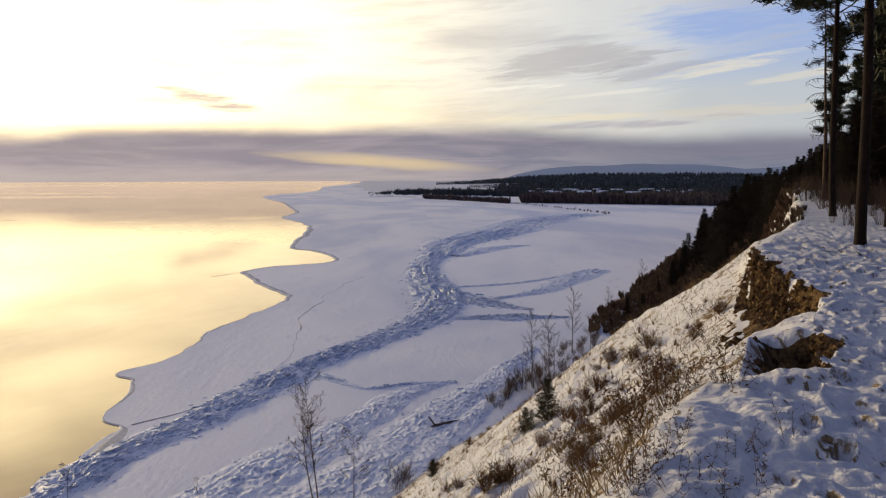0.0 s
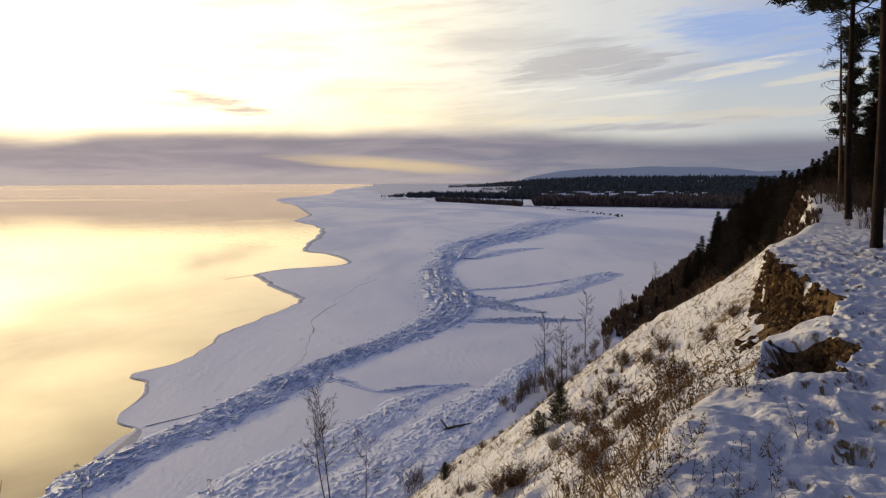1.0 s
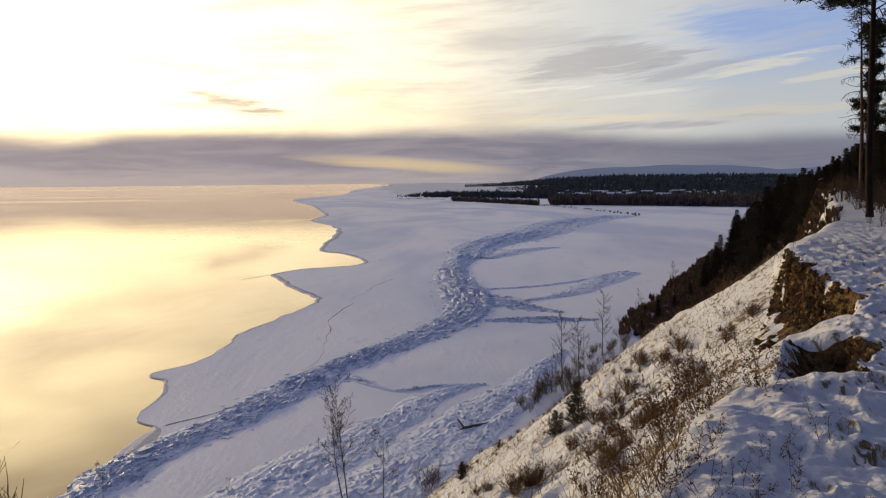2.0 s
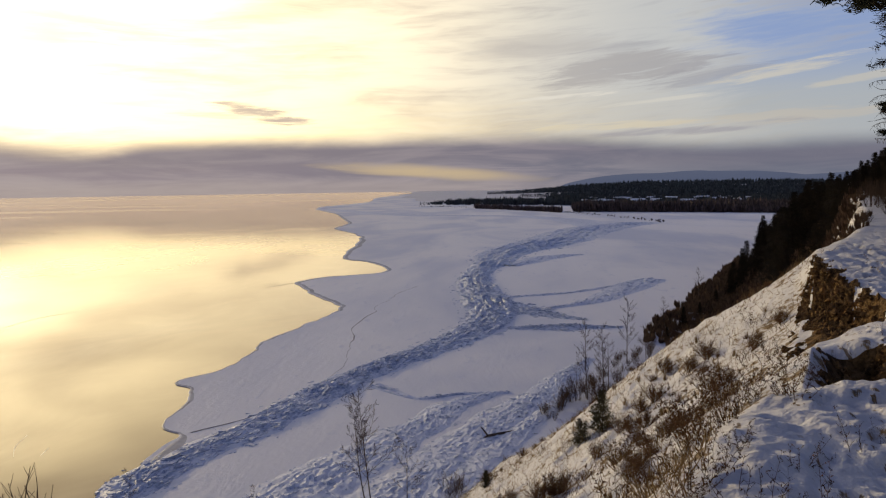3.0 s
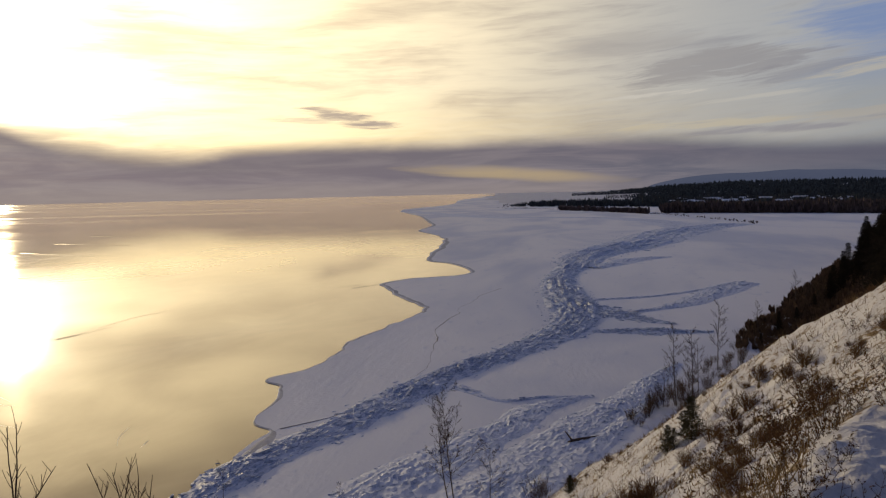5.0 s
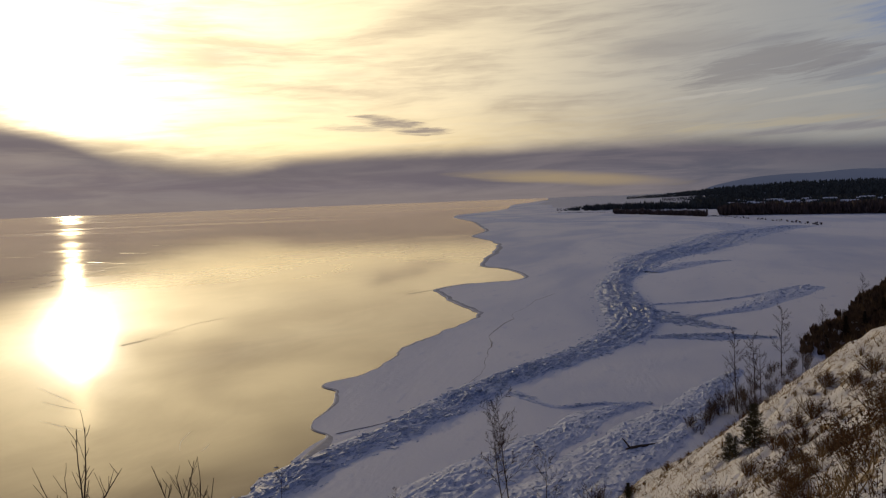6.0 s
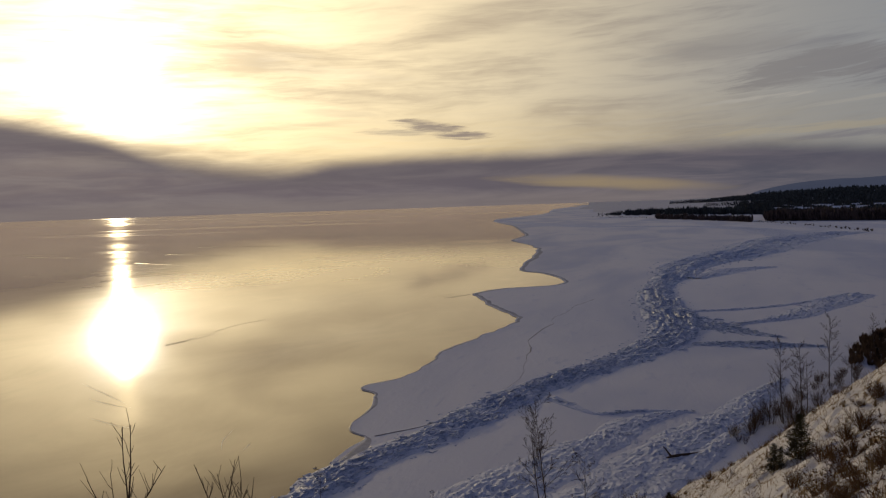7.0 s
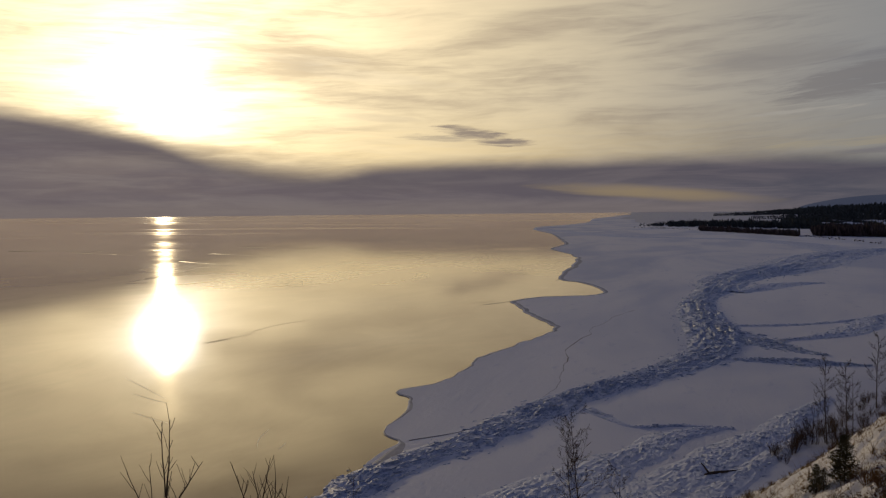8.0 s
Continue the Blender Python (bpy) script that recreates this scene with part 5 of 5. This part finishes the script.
def make_sapling(seed, tall, fan):
    """A slender bare shoot that forks near its tip into a few upright twigs."""
    rnd = random.Random(seed)
    tree = tagged(new("sapling"), "slender bare sapling rising beside the bluff edge", "tree", "saplings below the edge")
    fork = max(0.3, tall - 0.40)
    stem = bent(rnd, (0, 0, -0.1), (rnd.uniform(-0.02, 0.02), 0.0, 1), fork + 0.1, 6, 0.015)
    v, f = [], []
    tube(v, f, stem, [0.010 - 0.0009 * k for k in range(7)], 6)
    shown("trunk", mesh_of("trunk", v, f, True), TWIG, tree)
    for k in range(fan):
        v, f = [], []
        sway = (k - (fan - 1) / 2 + 0.3) * 0.38 + rnd.uniform(-0.06, 0.06)
        start = stem[6] if k == fan // 2 else stem[5].lerp(stem[6], rnd.uniform(0.3, 1.0))
        length = (tall - start.z) * (1.0 if k in (fan // 2, fan // 2 - 1) else rnd.uniform(0.55, 0.8))
        pts = bent(rnd, start, (sway, rnd.uniform(-0.2, 0.2), 1), length, 5, 0.06, 0.02)
        tube(v, f, pts, [0.0050 - 0.0007 * j for j in range(6)], 4)
        for j in range(1, 5):
            for way in (-1, 1):
                if rnd.random() < 0.75:
                    q = pts[j].lerp(pts[j + 1], rnd.random())
                    out = bent(rnd, q, (way * rnd.uniform(0.3, 0.6), rnd.uniform(-0.3, 0.3), 0.8), rnd.uniform(0.03, 0.15), 3, 0.1, 0.1)
                    tube(v, f, out, [0.0022, 0.0019, 0.0016, 0.0012], 3)
        shown("shoot", mesh_of("shoot", v, f), TWIG, tree)
    return tree


def make_tuft(seed, h, blades, label):
    """A tussock of dead grass, its blades arching outward."""
    rnd = random.Random(seed)
    v, f = [], []
    for _ in range(blades):
        t, q = rnd.uniform(0, 6.28), rnd.random()
        d = Vector((math.cos(t), math.sin(t), 0))
        a = d * 0.10 * q * h
        l = h * rnd.uniform(0.5, 1.0)
        s = Vector((-d.y, d.x, 0)) * 0.010 * h
        mid, tip = a + d * l * 0.25 * q + Vector((0, 0, l * 0.65)), a + d * l * 0.75 * q + Vector((0, 0, l * (1.0 - 0.5 * q)))
        b = len(v)
        v += [tuple(a - s), tuple(a + s), tuple(mid + s * 0.8), tuple(mid - s * 0.8), tuple(tip)]
        f += [(b, b + 1, b + 2, b + 3), (b + 3, b + 2, b + 4)]
    ob = shown("grass_tussock", mesh_of("grass_tussock", v, f), GRASS)
    return tagged(ob, label, "grass", "grass tussocks on the slope")


def scatter(kinds, spots, rnd, sink=0.04):
    for i, (u, v, s) in enumerate(spots):
        x, y = place(u, v)
        if i < len(kinds):
            set_on(kinds[i], x, y, rnd.uniform(0, 360), sink, s, rnd.uniform(-8, 8))
        else:
            again(kinds[i % len(kinds)], x, y, rnd.uniform(0, 360), sink, s, rnd.uniform(-8, 8))


def make_plants():
    rnd = random.Random(77)
    weeds = [make_weed(100 + k, 0.60, 8 + k, "clump of dry brown weeds with seed heads in thin snow", 0.5, 12) for k in range(4)]
    spots = [(-0.69, 4.16, 0.6), (-1.36, 7.16, 1.1), (-0.71, 5.66, 0.75), (-1.15, 8.42, 1.15), (-0.55, 4.97, 0.6), (-0.28, 6.33, 0.8), (-0.19, 7.36, 0.6), (-0.63, 4.57, 0.65), (-2.31, 12.54, 1.2),
             (-1.74, 8.14, 1.1), (-0.79, 7.80, 0.95), (-2.13, 8.19, 1.0), (-0.47, 8.02, 0.8), (-1.10, 13.89, 1.2), (-6.0, 17.5, 1.1), (-0.68, 3.93, 0.5), (-1.46, 5.62, 0.9), (-1.82, 19.4, 1.2),
             (-1.18, 5.6, 0.9), (-1.0, 6.2, 0.9), (-1.48, 8.7, 1.2), (-0.95, 6.9, 1.0), (-1.3, 7.4, 1.2), (-1.0, 7.9, 1.1), (-1.6, 9.4, 1.1), (-1.35, 10.4, 1.0), (-0.36, 6.5, 0.7), (-1.2, 9.0, 1.1),
             (-1.9, 11.2, 1.1), (-2.7, 16.7, 1.4), (-2.2, 15, 1.3), (-1.8, 13, 1.2), (-1.2, 17.4, 1.2), (-0.9, 9.4, 0.8), (-3.1, 8.7, 0.8), (-2.6, 10.5, 1.0)]
    while len(spots) < 100:
        v = 8.0 + 34 * rnd.random() ** 1.2
        u = -1.1 - (1.0 + v * 0.5) * rnd.random() ** 1.1
        spots.append((u, v, rnd.uniform(0.28, 0.55) * (1.0 + 0.012 * v)))
    scatter(weeds, spots, rnd)
    # sparse stalks in the trodden snow
    thin = [make_weed(120 + k, 0.45, 4, "few thin dry stalks poking through the snow", 0.9, 7, 0.8) for k in range(2)]
    scatter(thin, [(-0.06, 4.45, 1.0), (-0.20, 4.81, 0.9), (0.09, 5.28, 1.0), (0.26, 5.65, 0.6), (-0.3, 4.2, 0.9), (-0.45, 4.1, 1.0), (0.4, 9.4, 0.6), (0.45, 7.0, 0.5), (-0.2, 3.9, 0.9),
                   (-0.55, 3.95, 0.9), (-0.7, 4.2, 1.0), (0.9, 8.2, 0.5), (-0.4, 20, 1.2), (0.2, 12.5, 0.8)], rnd)
    # rust-brown low bushes
    low = [make_bare_tree(140 + k, 0.40, 0.005, 34, "low rust-brown leafless bush in thin snow", "low_bush", RUSTY, 0.42, 3, 9, "shrub", "low bushes on the slope", 0.0034, (0.6, 1.1), 1.2) for k in range(2)]
    bushes = [(-3.0, 8.6, 0.95), (-3.2, 8.5, 0.9), (-3.1, 8.9, 0.8), (-1.8, 7.6, 0.7), (-1.8, 7.3, 0.75), (-1.75, 7.9, 0.6), (-2.85, 19.1, 1.4), (-3.2, 18.8, 1.3), (-3.66, 17.0, 1.3), (-3.9, 16.8, 1.1),
              (-4.1, 15.7, 1.1), (-3.3, 14.6, 1.2), (-3.5, 14.3, 1.0), (-1.13, 17.9, 1.0), (-1.82, 14.4, 1.0), (-2.0, 14.2, 0.9), (-4.0, 13.6, 1.0), (-15.9, 39.4, 1.6), (-11.9, 25.9, 1.4), (-4.1, 20.4, 1.3),
              (-1.55, 16.6, 1.0), (-2.3, 12.4, 0.9), (-2.4, 12.0, 0.8)]
    while len(bushes) < 85:
        v = 8 + 45 * rnd.random() ** 1.2
        bushes.append((-1.5 - (1.0 + v * 0.48) * rnd.random(), v, rnd.uniform(0.35, 0.7) * (1.0 + 0.012 * v)))
    scatter(low, bushes, rnd)
    tufts = [make_tuft(160 + k, 0.34, 46, "tussock of pale dead grass in the snow") for k in range(4)]
    grass = []
    while len(grass) < 190:
        v = 6.5 + 55 * rnd.random() ** 1.1
        u = -0.9 - (0.6 + v * 0.46) * rnd.random()
        if u > -29:
            grass.append((u, v, rnd.uniform(0.4, 1.1)))
    scatter(tufts, grass, rnd)
    # short stubble all over the slope
    n = 27000
    g = np.random.RandomState(4)
    v = 3.5 + 75 * g.rand(n) ** 1.5
    u = -0.7 - np.minimum(28, 0.8 + v * 0.62) * g.rand(n)
    clump = rough(u, v, 1.6, 3, 121)
    keep = clump > 0.43
    u, v = u[keep], v[keep]
    x, y = place(u, v)
    z = height(x, y)
    n = len(u)
    t, h = g.rand(n) * 6.283, (0.06 + 0.16 * g.rand(n)) * (1 + 0.012 * v)
    lean = 0.7 * g.randn(n, 2) * h[:, None]
    w = 0.0045 * (1 + v * 0.03)
    a = np.stack([x - w * np.cos(t), y - w * np.sin(t), z - 0.02], -1)
    b = np.stack([x + w * np.cos(t), y + w * np.sin(t), z - 0.02], -1)
    c = np.stack([x + lean[:, 0], y + lean[:, 1], z + h], -1)
    me = mesh_of("grass_stubble", np.stack([a, b, c], 1).reshape(-1, 3), np.arange(3 * n).reshape(n, 3))
    tagged(shown("grass_stubble", me, GRASS), "short dead grass stubble poking through thin snow", "grass", kind="stuff")
    # young conifers on the slope
    young = [make_spruce(170 + k, 1.7, "young dark conifer growing on the snowy slope", "young conifers on the slope") for k in range(2)]
    for i, (u, v, s) in enumerate([(-4.98, 17.4, 0.62), (-5.6, 17.6, 0.40), (-11.26, 24.3, 0.42), (-5.35, 17.3, 0.32)]):
        x, y = place(u, v)
        set_on(young[i], x, y, 30 * i, 0.03, s) if i < 2 else again(young[i % 2], x, y, 70 * i, 0.03, s)
    # saplings below the edge, only their tops in view
    for k, (az, r, e, fan) in enumerate([(-40.3, 4.3, -14.7, 5), (-35.4, 4.6, -17.7, 4), (-34.2, 4.9, -18.9, 3), (-33.45, 5.0, -19.1, 2), (-36.5, 5.2, -19.2, 2), (-42.3, 4.6, -17.3, 2)]):
        p = bearing(az) * r
        tall = EYE + r * math.tan(radians(e)) - z_at(p.x, p.y) + 0.05
        set_on(make_sapling(180 + k, tall, fan), p.x, p.y, 0, 0.05)
    # shrubs at the slope's foot below the camera
    scrub = [make_bare_tree(190 + k, 2.8, 0.014, 16, "brown leafless shrub on the lower slope", "bare_shrub", THICKET, 0.30, 3, 15, "shrub", "bare shrubs on the lower slope", 0.0034, (0.4, 0.8), 0.42) for k in range(2)]
    scatter(scrub, [(-28.0, 53.6, 1.05), (-27.4, 54.2, 0.8), (-28.4, 85.6, 1.15), (-27.6, 86.6, 1.25), (-28.8, 84.2, 0.9), (-27.0, 88, 1.2), (-26.6, 90, 1.1), (-26, 60, 0.35), (-24, 62, 0.3)], rnd, 0.1)


def make_scars():
    """Clods and roots of bare earth where the edge has slipped."""
    rnd = random.Random(91)
    lumps = []
    for k in range(5):
        bm = bmesh.new()
        bmesh.ops.create_icosphere(bm, subdivisions=2, radius=0.5)
        for w in bm.verts:
            w.co *= 0.7 + 0.65 * noise.noise(w.co * 2.3 + Vector((k * 7.0, 0, 0))) + 0.3 * noise.noise(w.co * 6 + Vector((0, k * 5.0, 0)))
        me = bpy.data.meshes.new("clod")
        bm.to_mesh(me)
        bm.free()
        lumps.append(me)
    for v0, v1, u0, u1, drop, count, big, label in ((10.9, 19.4, -0.75, 0.75, 1.3, 290, 0.34, "ragged slip of bare brown earth under the bluff edge"),
                                                    (7.3, 8.7, -0.22, 0.66, 0.45, 130, 0.24, "small slip of bare brown earth in the bluff edge")):
        scar = tagged(new("earth_slip"), label, "bare earth", "slips in the bluff edge")
        n = 0
        for _ in range(4000):
            if n >= count:
                break
            u, v = rnd.uniform(u0, u1), rnd.uniform(v0, v1)
            x, y = place(u, v)
            e = float(rim_edge(np.array([x]), np.array([y]))[0])
            if n % 5 < 3:
                # most of them jut from the broken face itself
                u = e + rnd.uniform(-0.16, 0.07)
                x, y = place(u, v)
                e = float(rim_edge(np.array([x]), np.array([y]))[0])
                if u < u0 + 0.15:
                    continue
            if u > e + 0.09 or rnd.random() > 0.35 + (u > e - 0.3):
                continue
            s = big * rnd.uniform(0.25, 0.8)
            ob = shown("clod", lumps[n % 5], EARTH, scar)
            ob.matrix_basis = Matrix.LocRotScale((x, y, z_at(x, y) - 0.10 * s), Euler((rnd.uniform(0, 6), rnd.uniform(0, 6), rnd.uniform(0, 6))), (s, s, s * 0.8))
            n += 1
        # crumbled earth on the broken face and turf hanging from its lip
        g = np.random.RandomState(int(v0 * 10))
        m = 5200 if v0 > 9 else 2200
        v = g.uniform(v0, v1, m)
        x, y = place(0 * v, v)
        u = rim_edge(x, y) + g.uniform(-0.42, 0.10, m)
        x, y = place(u, v)
        e = rim_edge(x, y)
        keep = (u < e + 0.08) & (u > u0)
        x, y, u, e = x[keep], y[keep], u[keep], e[keep]
        z, m = height(x, y), int(keep.sum())
        size = g.uniform(0.018, 0.075, m) * (1.0 if v0 > 9 else 0.8)
        ball = np.array([(1, 0, 0), (-1, 0, 0), (0, 1, 0), (0, -1, 0), (0, 0, 1), (0, 0, -1)], float)
        tri = np.array([(0, 2, 4), (2, 1, 4), (1, 3, 4), (3, 0, 4), (2, 0, 5), (1, 2, 5), (3, 1, 5), (0, 3, 5)])
        pts = ball[None] * g.uniform(0.5, 1.3, (m, 6, 1)) * size[:, None, None] + g.normal(0, 0.25, (m, 6, 3)) * size[:, None, None]
        pts = pts + np.stack([x, y, z], -1)[:, None]
        faces = (tri[None] + 6 * np.arange(m)[:, None, None]).reshape(-1, 3)
        tagged(shown("loose_earth", mesh_of("loose_earth", pts.reshape(-1, 3), faces), EARTH, scar), kind="stuff")
        lip = (u > e - 0.10)
        x, y, z = x[lip], y[lip], z[lip]
        m = len(x)
        t, long = g.uniform(0, 6.283, m), g.uniform(0.06, 0.20, m)
        a = np.stack([x - 0.006 * np.cos(t), y - 0.006 * np.sin(t), z + 0.02], -1)
        b = np.stack([x + 0.006 * np.cos(t), y + 0.006 * np.sin(t), z + 0.02], -1)
        c = np.stack([x - 0.6 * long * AY + g.normal(0, 0.04, m), y + 0.6 * long * AX + g.normal(0, 0.04, m), z + long * g.uniform(-0.9, 0.7, m)], -1)
        tagged(shown("turf", mesh_of("turf", np.stack([a, b, c], 1).reshape(-1, 3), np.arange(3 * m).reshape(m, 3)), RUST, scar, "shaggy brown turf"), kind="stuff")


def make_driftwood():
    wood = tagged(new("driftwood_log"), "dark driftwood trunk with an upright root stub on the beach", "driftwood")
    rnd = random.Random(3)
    v, f = [], []
    tube(v, f, bent(rnd, (0, 0, 0.12), (3.1, 2.7, 0.03), 4.6, 6, 0.05), [0.17, 0.15, 0.14, 0.12, 0.10, 0.08, 0.05], 8)
    shown("trunk", mesh_of("trunk", v, f, True), DRIFTWOOD, wood)
    v, f = [], []
    tube(v, f, bent(rnd, (0.05, 0.05, 0.1), (-0.45, -0.1, 1), 1.25, 4, 0.08), [0.12, 0.10, 0.09, 0.07, 0.05], 7)
    shown("root_stub", mesh_of("root_stub", v, f, True), DRIFTWOOD, wood)
    v, f = [], []
    tube(v, f, bent(rnd, (0, 0, 0.12), (-0.8, -0.5, 0.1), 0.6, 3, 0.1), [0.13, 0.11, 0.08, 0.05], 7)
    shown("root_end", mesh_of("root_end", v, f, True), DRIFTWOOD, wood)
    wood.matrix_basis = pose(-0.9, 76.3, 0.22)


make_plants()
make_scars()
make_driftwood()
